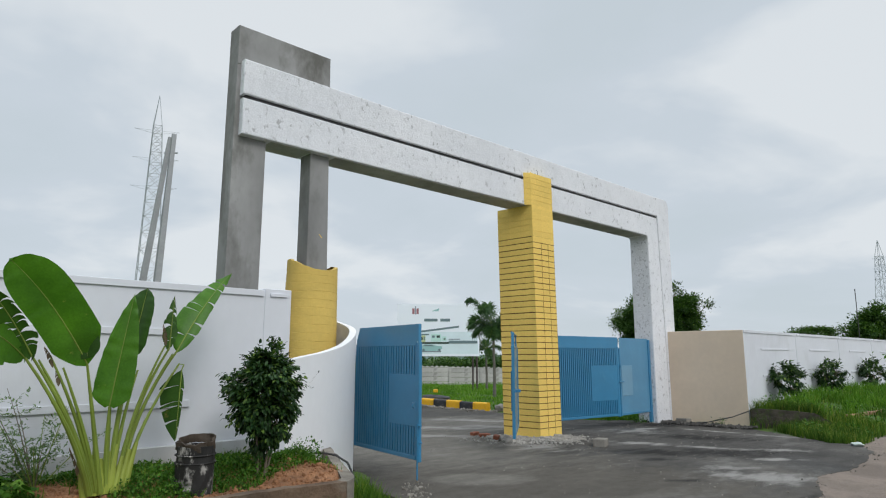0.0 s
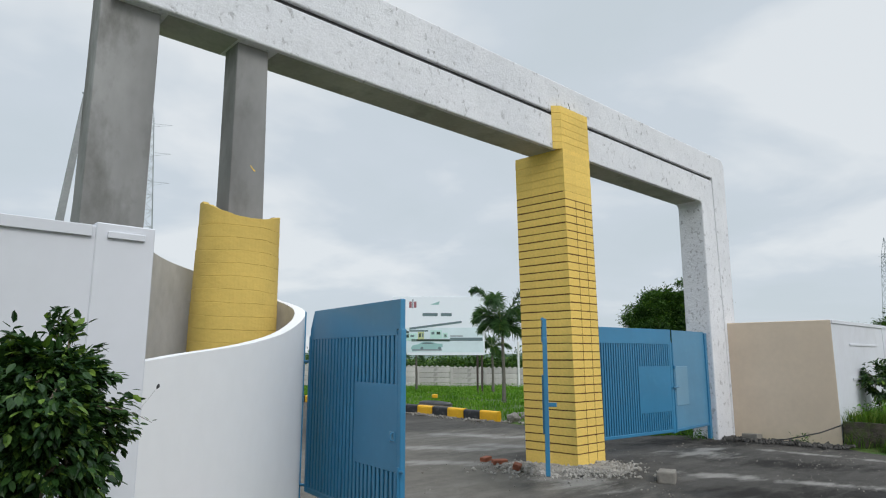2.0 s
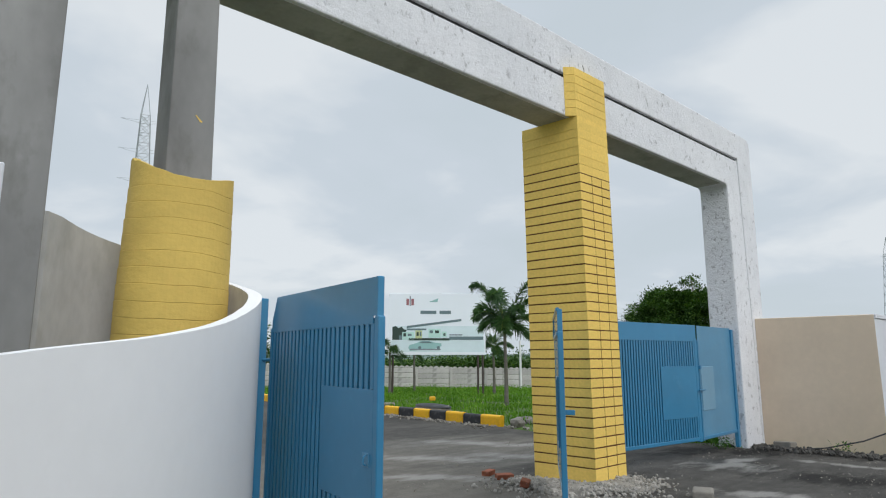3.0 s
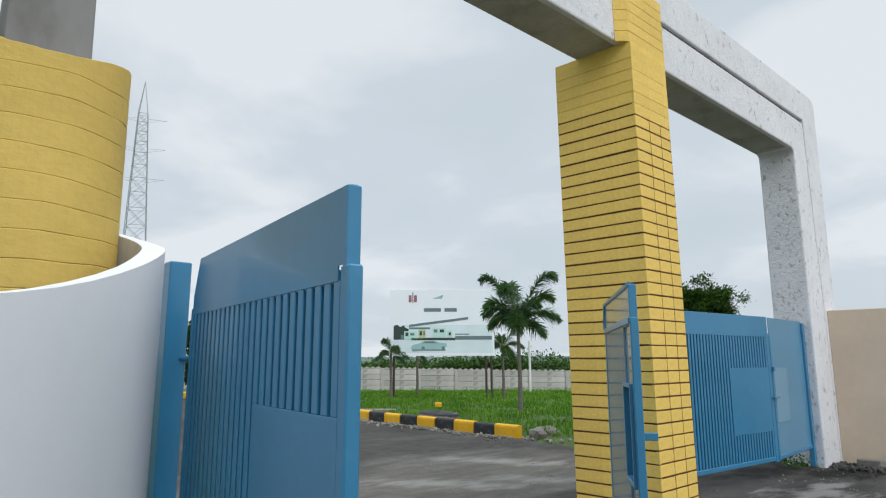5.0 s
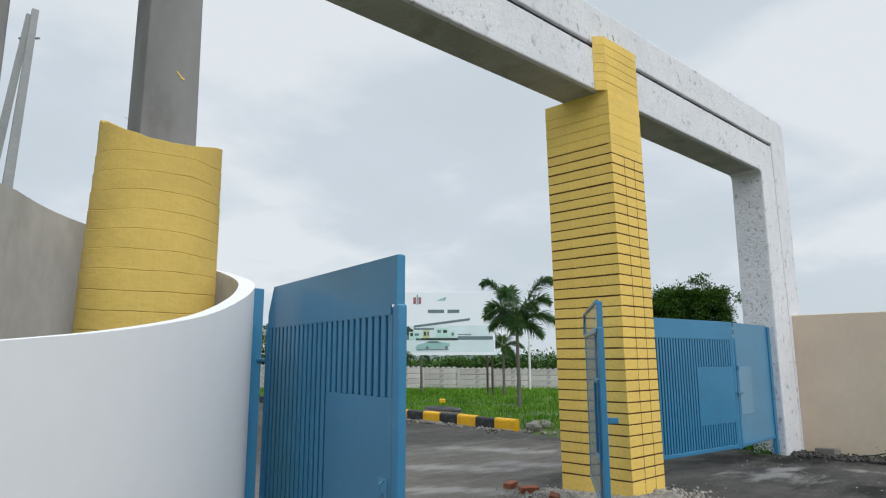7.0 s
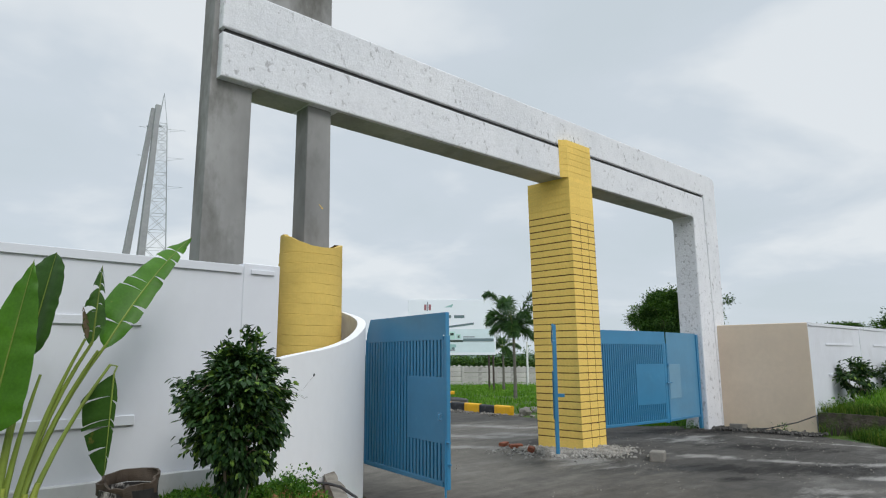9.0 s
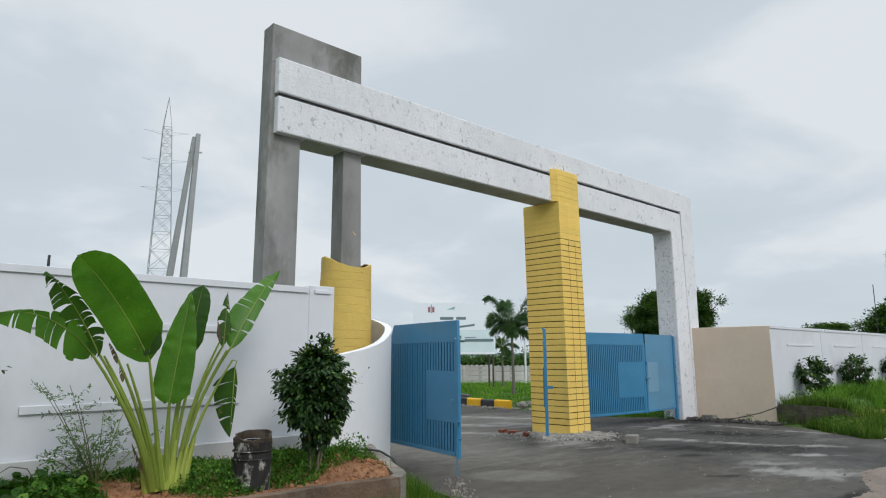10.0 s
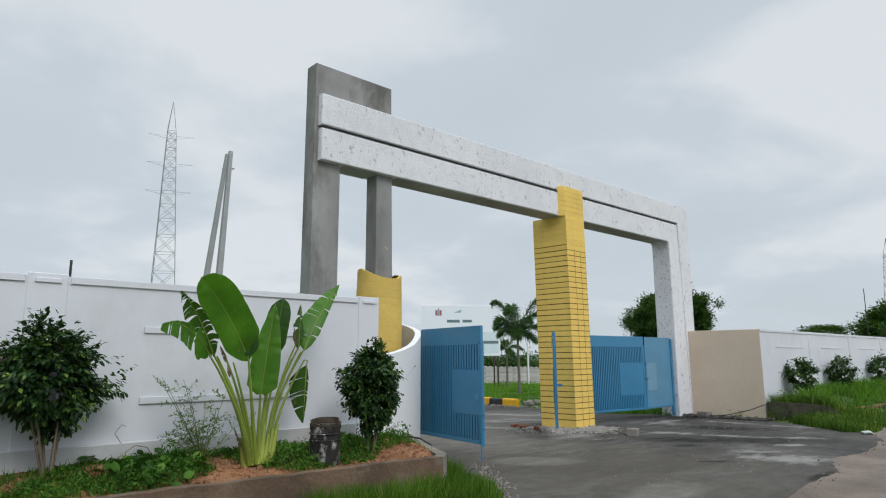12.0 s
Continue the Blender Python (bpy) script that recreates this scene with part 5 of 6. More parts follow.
def build_bank_weeds():
    r = random.Random(23)
    spots = []
    while len(spots) < 3800:
        x, y = r.uniform(7.2, 17), r.uniform(-0.5, 2.05)
        if x < 9.2 and y > 0.35 + 0.75 * (x - 7.4):
            continue
        k = noise.noise(Vector((x * 1.4, y * 1.4, 3)))
        if k < r.uniform(-0.1, 0.35):
            continue
        spots.append(((x, y, ground_z(x, y) + r.random() ** 1.4 * 0.26 * (0.6 + k)), (r.gauss(0, 1), r.gauss(0, 1), 0.8)))
    V, F = leaf_cloud(r, spots, 0.06, 0.1, 0.55)
    tagged(raw("bank_weeds", V, F, LEAF_PALE), "leafy weeds among the grass of the bank", "weeds", kind="stuff")


build_bank_weeds()
scatter_grass("field_grass", [(7.7, 8.9), (7.7, 34), (30, 34), (34, 12), (14, 6.5), (8.6, 6.0), (7.9, 7.6)], 70000, 0.03, 0.15, 0.016, 43, "green meadow grass behind the gate", 0.22, FIELD_GRASS)
scatter_grass("gate_grass", [(7.25, 5.7), (7.6, 5.15), (8.25, 4.75), (8.6, 4.6), (11, 5.0), (12, 6.5), (7.4, 7.2)], 9000, 0.06, 0.2, 0.008, 44, "green grass behind the closed gate", 0.0, FIELD_GRASS)


def build_meadow_weeds():
    """Low leafy clumps between the grass of the meadow."""
    r = random.Random(67)
    spots = []
    for k in range(150):
        cx, cy = r.uniform(8.2, 24), r.uniform(8.8, 26)
        w = r.uniform(0.15, 0.5)
        for j in range(60):
            x, y = cx + r.gauss(0, w), cy + r.gauss(0, w)
            if x < 7.7:
                continue
            spots.append(((x, y, ground_z(x, y) + 0.26 * r.random() ** 1.6), (r.gauss(0, 1), r.gauss(0, 1), 0.7)))
    tagged(raw("meadow_weeds", *leaf_cloud(r, spots, 0.085, 0.1, 0.40), FIELD_GRASS), "leafy green weeds scattered in the meadow", "weeds", kind="stuff")


build_meadow_weeds()


def frond(r, length, lift, az, leaflets=34, width=0.35):
    """A palm frond: an arched rib with drooping leaflets."""
    d = Vector((math.cos(az), math.sin(az), 0))
    side = Vector((-d.y, d.x, 0))
    pts = []
    for k in range(9):
        t = k / 8
        pts.append(d * length * (t - 0.12 * t * t * lift) * 0.92 + Vector((0, 0, length * (lift * t * 1.5 - (0.50 + 0.62 * lift) * t * t))))
    V, F = [], []
    for k in range(leaflets):
        t = 0.10 + 0.90 * k / leaflets
        i = min(7, int(t * 8))
        p = pts[i].lerp(pts[i + 1], t * 8 - i)
        along_rib = (pts[i + 1] - pts[i]).normalized()
        up = side.cross(along_rib).normalized()
        for turn in (0.1, 0.75, 2.4, 3.05, 3.8, 5.6):
            q0 = turn + r.uniform(-0.35, 0.35)
            out = side * math.cos(q0) + up * math.sin(q0)
            ln = length * width * (math.sin(math.pi * min(1, t * 0.86 + 0.12)) * 0.75 + 0.2) * r.uniform(0.7, 1.1)
            q = p + out * ln * 0.75 + along_rib * ln * 0.55 + Vector((0, 0, -ln * r.uniform(0.15, 0.5)))
            w = along_rib.cross(out).normalized() * 0.0145 * length
            a = len(V)
            V += [p - w * 0.5, p + w * 0.5, p.lerp(q, 0.5) + w + Vector((0, 0, ln * 0.07)), p.lerp(q, 0.5) - w + Vector((0, 0, ln * 0.07)), q]
            F += [(a, a + 1, a + 2, a + 3), (a + 3, a + 2, a + 4)]
    return pts, V, F


def palm(m, height, length, n, seed, label, droop=0.0):
    r = random.Random(seed)
    g = thing("palm_tree", m, label, "palm", "young palms in the field")
    part("trunk", tube([(0, 0, -0.1), (0.01, 0, height * 0.35), (0.0, 0.02, height * 0.8), (0, 0.02, height)], [0.075, 0.058, 0.05, 0.04], 10), PALM_BARK, g)
    part("crownshaft", tube([(0, 0.02, height * 0.82), (0, 0.02, height * 1.08)], [0.05, 0.03], 8), PETIOLE, g)
    for k in range(n):
        pts, V, F = frond(r, length * r.uniform(0.85, 1.1), (0.35 + 1.25 * ((k * 5) % n) / (n - 1)) - droop, 2 * math.pi * (k + r.uniform(-0.3, 0.3)) / n)
        f = raw("frond", V, F, PALM_LEAF, g)
        f.location = (0, 0.02, height)
        part("rib", tube(pts, [0.014, 0.013, 0.012, 0.010, 0.009, 0.007, 0.006, 0.004, 0.003], 5, cap=False), PETIOLE, f)
    return g


palm(pose(10.99, 12.29, 0.05), 2.4, 1.5, 13, 3, "young foxtail palm with arching feathery fronds")
palm(pose(16.6, 18.0, 0.0), 1.95, 1.1, 8, 6, "small dark young palm before the fence", 0.3)
palm(pose(12.66, 20.2, 0.0), 1.75, 0.8, 7, 7, "small drooping young palm before the fence", 0.5)
palm(pose(15.9, 22.5, -0.1), 1.9, 0.9, 7, 8, "small dark young palm before the fence", 0.4)


def tree(m, label, height, radii, n_clumps, per, size, seed, trunk_r=0.18, group="", flat=False):
    """A broadleaf tree: tapered trunk, limbs, and a crown of clumped leaves with gaps."""
    r = random.Random(seed)
    g = thing("tree", m, label, "tree", group)
    c = Vector((0, 0, height - radii[2]))
    part("trunk", tube(bent((0, 0, -0.3), (0.1, 0, c.z), (0.1, 0.05, 0), 6), [trunk_r * (1 - 0.1 * i) for i in range(7)], 8), BARK, g)
    spots = []
    for k in range(n_clumps):
        v = Vector((r.gauss(0, 1), r.gauss(0, 1), r.gauss(0, 1))).normalized()
        k_out = r.uniform(0.55, 1.0) * (0.85 + 0.55 * noise.noise(v * 2.3 + Vector((seed, 0, 0))))
        q = c + Vector((v.x * radii[0], v.y * radii[1], v.z * radii[2])) * k_out
        if k % 5 == 0:
            part("limb", tube(bent((0.1, 0, c.z - radii[2] * 0.4), q, (0, 0, -0.1), 4), [trunk_r * 0.4, trunk_r * 0.3, trunk_r * 0.22, trunk_r * 0.15, trunk_r * 0.08], 5), BARK, g)
        cr = radii[0] * r.uniform(0.16, 0.28)
        for j in range(per):
            w = Vector((r.gauss(0, 1), r.gauss(0, 1), r.gauss(0, 0.7 if not flat else 0.35))) * cr * 0.48
            spots.append((q + w, (v + w.normalized()).normalized()))
    V, F = leaf_cloud(r, spots, size, 0.2, 0.6)
    raw("crown", V, F, TREE_LEAF, g, "dense dark green crown")
    return g


tree(pose(56.4, 31.4, -0.6), "dark green tree behind the arch column", 9.4, (3.5, 3.6, 3.4), 200, 190, 0.22, 51, 0.28)
tree(pose(57.9, 28.7, -0.6), "dark green tree with a taller crown behind the arch", 10.2, (2.8, 3.2, 3.8), 180, 190, 0.22, 52, 0.28)
tree(pose(45.0, 7.6, -0.3), "leafy tree above the white boundary wall", 5.6, (2.4, 2.4, 2.3), 120, 140, 0.18, 53)
tree(pose(48.5, 6.6, -0.3), "leafy tree above the white boundary wall", 5.4, (2.8, 2.6, 2.3), 120, 140, 0.18, 56)
tree(pose(58.6, 15.7, -0.3), "flat-crowned distant tree above the boundary wall", 4.9, (2.6, 2.6, 0.9), 60, 110, 0.17, 54, flat=True)
tree(pose(8.5, 29.2, -0.3), "bushy young tree beside the inner road", 3.7, (1.1, 1.1, 1.7), 70, 110, 0.13, 58, 0.08)
tree(pose(18.5, 47.0, -0.5), "distant tree seen through the gap beside the gate leaf", 5.2, (3.0, 2.6, 2.6), 80, 110, 0.20, 57)


def build_hedge():
    """Far belt of bushes and low trees behind the fence."""
    r = random.Random(61)
    spots = []
    for k in range(210):
        t = r.random()
        p = Vector((20.0, 46.5, 0)).lerp(Vector((45.0, 24.5, 0)), t) + Vector((r.uniform(-1, 3), r.uniform(-1, 3), 0))
        k_low = noise.noise(Vector((t * 7, 3, 0)))
        h = 1.30 + 1.15 * k_low + r.uniform(-0.25, 0.25)
        cr = r.uniform(0.5, 1.0)
        for j in range(200):
            w = Vector((r.gauss(0, 1), r.gauss(0, 1), r.gauss(0, 0.7))) * cr * 0.6
            spots.append((p + w + Vector((0, 0, max(-0.3, h - 0.6))), w.normalized()))
    V, F = leaf_cloud(r, spots, 0.19, 0.2, 0.7)
    tagged(raw("far_hedge", V, F, TREE_LEAF), "dark belt of bushes behind the concrete fence", "bushes", kind="stuff")
    # low hills on the horizon
    V, F = [], []
    n = 60
    for k in range(n + 1):
        a = radians(-30 + 160 * k / n)
        d = 620
        h = 5 + 4 * noise.noise(Vector((a * 3.1, 0, 0))) + 2 * noise.noise(Vector((a * 11, 0, 0)))
        for q, z in ((d - 120, -6), (d, h * 0.75), (d + 120, -6)):
            V.append((math.cos(a) * q, math.sin(a) * q, z))
    for k in range(n):
        for j in range(2):
            a = k * 3 + j
            F.append((a, a + 3, a + 4, a + 1))
    hill = surface("far_woods", (0.12, 0.17, 0.15), 0.7, 1.2, 0.02, 0.3, 0.95)
    tagged(raw("backdrop_hills", V, F, hill), "low hazy wooded rise on the horizon", "hills", kind="structure")


build_hedge()


# ---- fence, billboard, tower, poles ----
def build_fence():
    a, b = Vector((4.0, 43.2)), Vector((34.6, 15.2))
    d = (b - a).normalized()
    L, bay = (b - a).length, 2.05
    ang = math.degrees(math.atan2(d.y, d.x))
    post_m = part_mesh("post", box(-0.08, 0.08, -0.11, 0.07, -0.6, 1.30, 0.01))
    panel_m = part_mesh("panel", box(0.07, bay - 0.07, -0.025, 0.025, 0, 0.285, 0.012))
    crest = [(0.07, 0)] + [(0.07 + (bay - 0.14) * k / 12, 0.13 if k % 2 else 0.03) for k in range(13)] + [(bay - 0.07, 0)]
    crest_m = part_mesh("crest", extrude_poly(crest, "y", -0.025, 0.025))
    for k in range(int(L / bay)):
        p = a + d * bay * k
        base = -0.42 + 0.32 * smooth(0.2, 0.8, 1 - k * bay / L)
        f = thing("fence_bay", pose(p.x, p.y, base, 0, 0, ang), "grey precast concrete fence bay with a zigzag top", "fence", "bays of the concrete fence")
        mesh_object("post", post_m, FENCE, f)
        for j in range(4):
            mesh_object("panel", panel_m, FENCE, f).location = (0, 0, 0.03 + j * 0.30)
        mesh_object("crest", crest_m, FENCE, f).location = (0, 0, 1.23)


build_fence()


def build_billboard():
    a, b = Vector((12.53, 20.35)), Vector((15.62, 17.55))
    ang = math.degrees(math.atan2((b - a).y, (b - a).x))
    W, z0, z1 = (b - a).length, 1.66, 4.22
    g = thing("billboard", pose(a.x, a.y, 0, 0, 0, ang), "pale white roadside billboard with a picture of a house and car", "billboard")
    part("board", box(0.12, W, -0.02, 0.02, z0, z1, 0.004), SIGN_WHITE, g)
    part("frame", box(0.12, W, 0.02, 0.09, z0 + 0.02, z0 + 0.10), STEEL, g)
    part("frame", box(0.12, W, 0.02, 0.09, z1 - 0.10, z1 - 0.02), STEEL, g)
    dark = plain("post_paint", (0.06, 0.045, 0.04))
    for x in (W - 0.12, W - 0.32, 0.3):
        part("post", tube([(x, 0.06, -0.3), (x, 0.06, z0 + 0.6)], 0.045, 8), dark, g)
    ink = {k: plain("print_" + k, c) for k, c in dict(grey=(0.22, 0.25, 0.29), red=(0.34, 0.14, 0.16), roof=(0.14, 0.20, 0.22), teal=(0.30, 0.50, 0.50), lime=(0.50, 0.56, 0.30), dark=(0.035, 0.06, 0.05),
                                                         mint=(0.50, 0.72, 0.68), pale=(0.66, 0.77, 0.82)).items()}
    k = W / 182.0

    def P(x, y):
        return ((x - 690) * k, z0 + (627 - y) * k)

    def show(name, pts, c, layer=1, label=""):
        part(name, extrude_poly([P(*q) for q in pts], "y", -0.02 - 0.004 * layer, -0.015), ink[c], g, label)

    def rect(name, x0, y0, x1, y1, c, layer=1):
        show(name, [(x0, y1), (x1, y1), (x1, y0), (x0, y0)], c, layer)
    rect("emblem", 727, 525, 732, 537, "red")
    rect("emblem", 733, 520, 735, 538, "grey")
    rect("emblem", 736, 525, 741, 537, "red")
    show("emblem", [(768, 531), (786, 524), (784, 531)], "teal")
    for x0, x1 in ((753, 782), (788, 809)):
        rect("text_bar", x0, 547, x1, 553, "roof")
    rect("picture_sky", 702, 575, 868, 598, "pale")
    show("picture_roof", [(728, 579), (828, 566), (828, 562), (728, 575)], "roof", 2)
    show("picture_trees", [(702, 600), (726, 600), (729, 592), (726, 587), (728, 583), (722, 580), (719, 576), (713, 579), (708, 575), (702, 577)], "dark", 2)
    rect("picture_house", 720, 586, 742, 600, "mint", 3)
    rect("picture_house", 744, 583, 756, 598, "lime", 3)
    rect("picture_house", 768, 580, 790, 596, "mint", 3)
    rect("picture_hedge", 732, 597, 806, 601, "dark", 3)
    for x, y, w, h, c in ((722, 588, 5, 6, "dark"), (730, 589, 7, 4, "roof"), (746, 586, 4, 7, "dark"), (752, 586, 3, 7, "roof"), (770, 583, 6, 5, "roof"), (780, 583, 7, 5, "dark"), (714, 592, 6, 8, "roof"), (792, 585, 9, 10, "mint"), (795, 588, 4, 5, "dark")):
        rect("picture_window", x, y, x + w, y + h, c, 4)
    rect("picture_wall", 728, 579.5, 764, 582.5, "roof", 3)
    rect("text_bar", 806, 594, 868, 600, "roof", 3)
    rect("text_bar", 806, 590, 830, 592, "grey", 3)
    rect("picture_road", 700, 601, 870, 622, "pale", 1)
    show("picture_car", [(731, 614), (734, 609), (746, 606), (754, 602), (770, 602), (780, 605), (791, 606), (792, 611), (786, 615), (760, 618), (734, 620)], "teal", 2)
    show("picture_car", [(750, 606), (756, 603), (769, 603), (776, 606)], "roof", 3)
    rect("picture_shadow", 734, 616, 790, 618.5, "grey", 3)
    for cx in (752, 786):
        show("picture_wheel", [(cx + 3 * math.cos(q), 614 + 3 * math.sin(q)) for q in (6.283 * -j / 10 for j in range(10))], "roof", 3)


build_billboard()


def build_tower(name, m, height, base_w, top_w, neck, label, thick):
    g = thing(name, m, label, "pylon", "lattice pylons")
    levels = [0.0]
    while levels[-1] < neck - 0.5:
        t = levels[-1] / neck
        levels.append(levels[-1] + (base_w + (top_w - base_w) * t) * 0.95)
    levels[-1] = neck

    def w(z):
        return (base_w + (top_w - base_w) * z / neck) / 2
    corner = [(-1, -1), (1, -1), (1, 1), (-1, 1)]
    for cx, cy in corner:
        part("leg", tube([(cx * w(0), cy * w(0), 0), (cx * w(neck), cy * w(neck), neck), (0, 0, height)], thick, 4), STEEL, g)
    bm = bmesh.new()
    for a, b in zip(levels, levels[1:]):
        for (x0, y0), (x1, y1) in zip(corner, corner[1:] + corner[:1]):
            for (p, za), (q, zb) in ((((x0, y0), a), ((x1, y1), b)), (((x1, y1), a), ((x0, y0), b)), (((x0, y0), b), ((x1, y1), b))):
                tube([(p[0] * w(za), p[1] * w(za), za), (q[0] * w(zb), q[1] * w(zb), zb)], thick * 0.6, 3, bm, cap=False)
    tagged(part("bracing", bm, STEEL, g), kind="stuff")
    for z in (neck - 1.0, neck - 6.0, neck - 11.0):
        for s in (-1, 1):
            bm = bmesh.new()
            tube([(s * w(z), -w(z), z), (s * 3.6, 0, z + 0.3), (s * w(z), w(z), z)], thick * 0.4, 3, bm)
            part("cross_arm", bm, STEEL, g)


build_tower("lattice_pylon", pose(27.1, 104.3, 0, 0, -0.8, -20), 46.2, 4.7, 1.4, 40.6, "tall galvanised lattice power pylon far behind the wall", 0.065)
build_tower("lattice_pylon", pose(351, 73, 0, 0, 0, 70), 58, 8.0, 2.5, 50, "faint distant lattice power pylon", 0.10)


def build_poles():
    g = thing("twin_pole", pose(-1.84, 11.0, -0.2), "pair of tall grey concrete poles leaning together", "pole")
    part("leg", tube([(-0.20, 0.12, 0), (0.01, -0.03, 7.17)], [0.13, 0.065], 4), POLE, g)
    part("leg", tube([(-0.62, 0.56, 0), (-0.05, 0.05, 7.1)], [0.12, 0.06], 4), POLE, g)
    part("bolt", tube([(-0.14, 0.12, 6.7), (0.1, -0.1, 6.7)], 0.02, 6), STEEL, g)
    m = thing("stub_mast", pose(-1.36, 30.9, -0.4), "short dark mast behind the wall", "mast")
    part("pole", tube([(0, 0, 0), (0.02, 0, 6.85)], 0.06, 6), DARK, m)
    q = thing("thin_mast", pose(31.85, 5.4, -0.3), "thin mast among the trees above the wall", "mast")
    part("pole", tube([(0, 0, 0), (0.09, 0, 5.55)], 0.02, 6), DARK, q)
    wp = thing("white_pole", pose(23.5, 22.4, -0.5), "white painted post behind the palm", "post")
    part("pole", tube([(0, 0, 0), (0, 0, 2.95)], 0.06, 8), plain("white_post", (0.7, 0.7, 0.7)), wp)


build_poles()


# ---- kerb stones, rubble and small things ----
def build_kerbs():
    prof = rounded([(0, -0.1), (0.16, -0.1), (0.16, 0.24), (0, 0.24)], [0, 0, 0.05, 0.06], 3)
    L = 0.62
    me = part_mesh("stone", extrude_poly([(p[0], p[1]) for p in prof], "y", 0.008, L - 0.008, 0.01))
    r = random.Random(2)
    for k in range(34):
        mat = KERB_YELLOW if k % 2 == 0 else BLACK
        data = me.copy()
        data.materials.clear()
        data.materials.append(mat)
        y = 9.25 + k * L
        ob = new("kerb_stone", data)
        ob.matrix_basis = pose(7.36 + 0.02 * math.sin(k * 0.7), y, r.uniform(-0.012, 0.006), 0, 0, r.uniform(-1, 1))
        tagged(ob, "yellow painted concrete kerb stone" if k % 2 == 0 else "black painted concrete kerb stone", "kerb", "painted kerb stones")


build_kerbs()


def pebbles(name, label, spots, material, seed):
    """Loose stones: squashed, knocked-about lumps."""
    r = random.Random(seed)
    V, F = [], []
    ico = bmesh.new()
    bmesh.ops.create_icosphere(ico, subdivisions=1, radius=1)
    vs = [v.co.copy() for v in ico.verts]
    fs = [[v.index for v in f.verts] for f in ico.faces]
    ico.free()
    for x, y, z, s in spots:
        i = len(V)
        q = Euler((r.uniform(0, 6), r.uniform(0, 6), r.uniform(0, 6))).to_matrix() @ Matrix.Diagonal((s * r.uniform(0.8, 1.4), s, s * r.uniform(0.5, 0.9)))
        V += [Vector((x, y, z)) + q @ (v * r.uniform(0.75, 1.15)) for v in vs]
        F += [tuple(i + k for k in f) for f in fs]
    tagged(raw(name, V, F, material), label, "rubble", kind="stuff")


def build_rubble():
    r = random.Random(77)
    spots = []
    for k in range(3600):
        a, d = r.uniform(0, 6.283), abs(r.gauss(0, 0.34))
        cx, cy = r.choice(((2.95, 4.2), (3.2, 3.85), (3.7, 3.82), (2.8, 4.5)))
        x, y = cx + math.cos(a) * d, cy + math.sin(a) * d
        spots.append((x, y, 0.045 * max(0, 1 - d / 0.55) + 0.006, r.uniform(0.005, 0.028) * (1 if r.random() < 0.93 else 1.7)))
    pebbles("gravel_heap", "pale gravel and mortar crumbs round the pillar foot", spots, STONE, 1)
    bm = bmesh.new()
    n, m = 30, 6
    rings = []
    for j in range(m + 1):
        t = j / m
        ring = []
        for k in range(n):
            a = 6.283 * k / n
            rr = 1.0 * t * (1 + 0.45 * noise.noise(Vector((math.cos(a), math.sin(a), 3))))
            ring.append(bm.verts.new((3.3 + rr * 0.95 * math.cos(a), 4.1 + rr * 0.8 * math.sin(a), 0.055 * (1 - smooth(0.4, 1, t)) - 0.012 * t + 0.012 * noise.noise(Vector((rr * 5 * math.cos(a), rr * 5 * math.sin(a), 0))))))
        rings.append(ring)
    for p, q in zip(rings[1:], rings[2:]):
        for k in range(n):
            bm.faces.new((p[k], p[(k + 1) % n], q[(k + 1) % n], q[k]))
    tagged(part("mortar_mound", bm, surface("spilt_mortar", (0.27, 0.255, 0.232), 0.45, 1.3, 5, 40, 0.95, bump=0.8, bump_scale=30, depth=0.02), smooth=True), "spilt mortar and dust round the pillar foot", "rubble", kind="stuff")
    spots = [(8.35 + r.gauss(0, 0.16) + 0.1 * (3 - y), y, 0.02, r.uniform(0.012, 0.05)) for y in (r.uniform(1.9, 4.4) for k in range(420))]
    pebbles("wall_rubble", "dark rubble along the foot of the beige wall", spots, surface("dark_rubble", (0.05, 0.047, 0.043), 0.35, 2.4, 6, 40, 0.95, bump=0.4), 2)
    spots = [(7.25 + abs(r.gauss(0, 0.25)) * (1.8 if y < 9.2 else -0.8), y, 0.02, r.uniform(0.012, 0.045)) for y in (r.uniform(8.2, 15) for k in range(420))]
    pebbles("kerb_rubble", "grey rubble beside the painted kerb", spots, CONCRETE, 3)
    spots = []
    while len(spots) < 2200:
        x, y = r.uniform(-1.0, 8.3), r.uniform(-1.2, 9.0)
        k = noise.noise(Vector((x * 0.9, y * 0.9, 12))) + 0.5 * max(0.0, 1 - math.hypot(x - 3.4, y - 3.9) / 1.8) + 0.4 * smooth(6.5, 8.0, x)
        if k < r.uniform(-0.1, 0.6):
            continue
        spots.append((x, y, 0.001, 0.003 + 0.013 * r.random() ** 4))
    pebbles("road_grit", "pale grit and crumbs scattered on the asphalt", spots, CONCRETE, 5)
    for i, (x, y, s) in enumerate(((7.62, 8.95, 0.17), (7.95, 8.8, 0.13), (8.15, 9.1, 0.16))):
        bm = bmesh.new()
        bmesh.ops.create_icosphere(bm, subdivisions=2, radius=s)
        for v in bm.verts:
            v.co = v.co * (1 + 0.35 * noise.noise(v.co * 9 + Vector((i, 0, 0))))
            v.co.z *= 0.75
        ob = part("rock", bm, CONCRETE)
        ob.location = (x, y, 0.10)
        tagged(ob, "rough grey rock lying in the grass by the kerb", "rock", "rocks by the kerb")
    brick = part_mesh("brick", box(-0.115, 0.115, -0.055, 0.055, 0, 0.075, 0.008, 2))
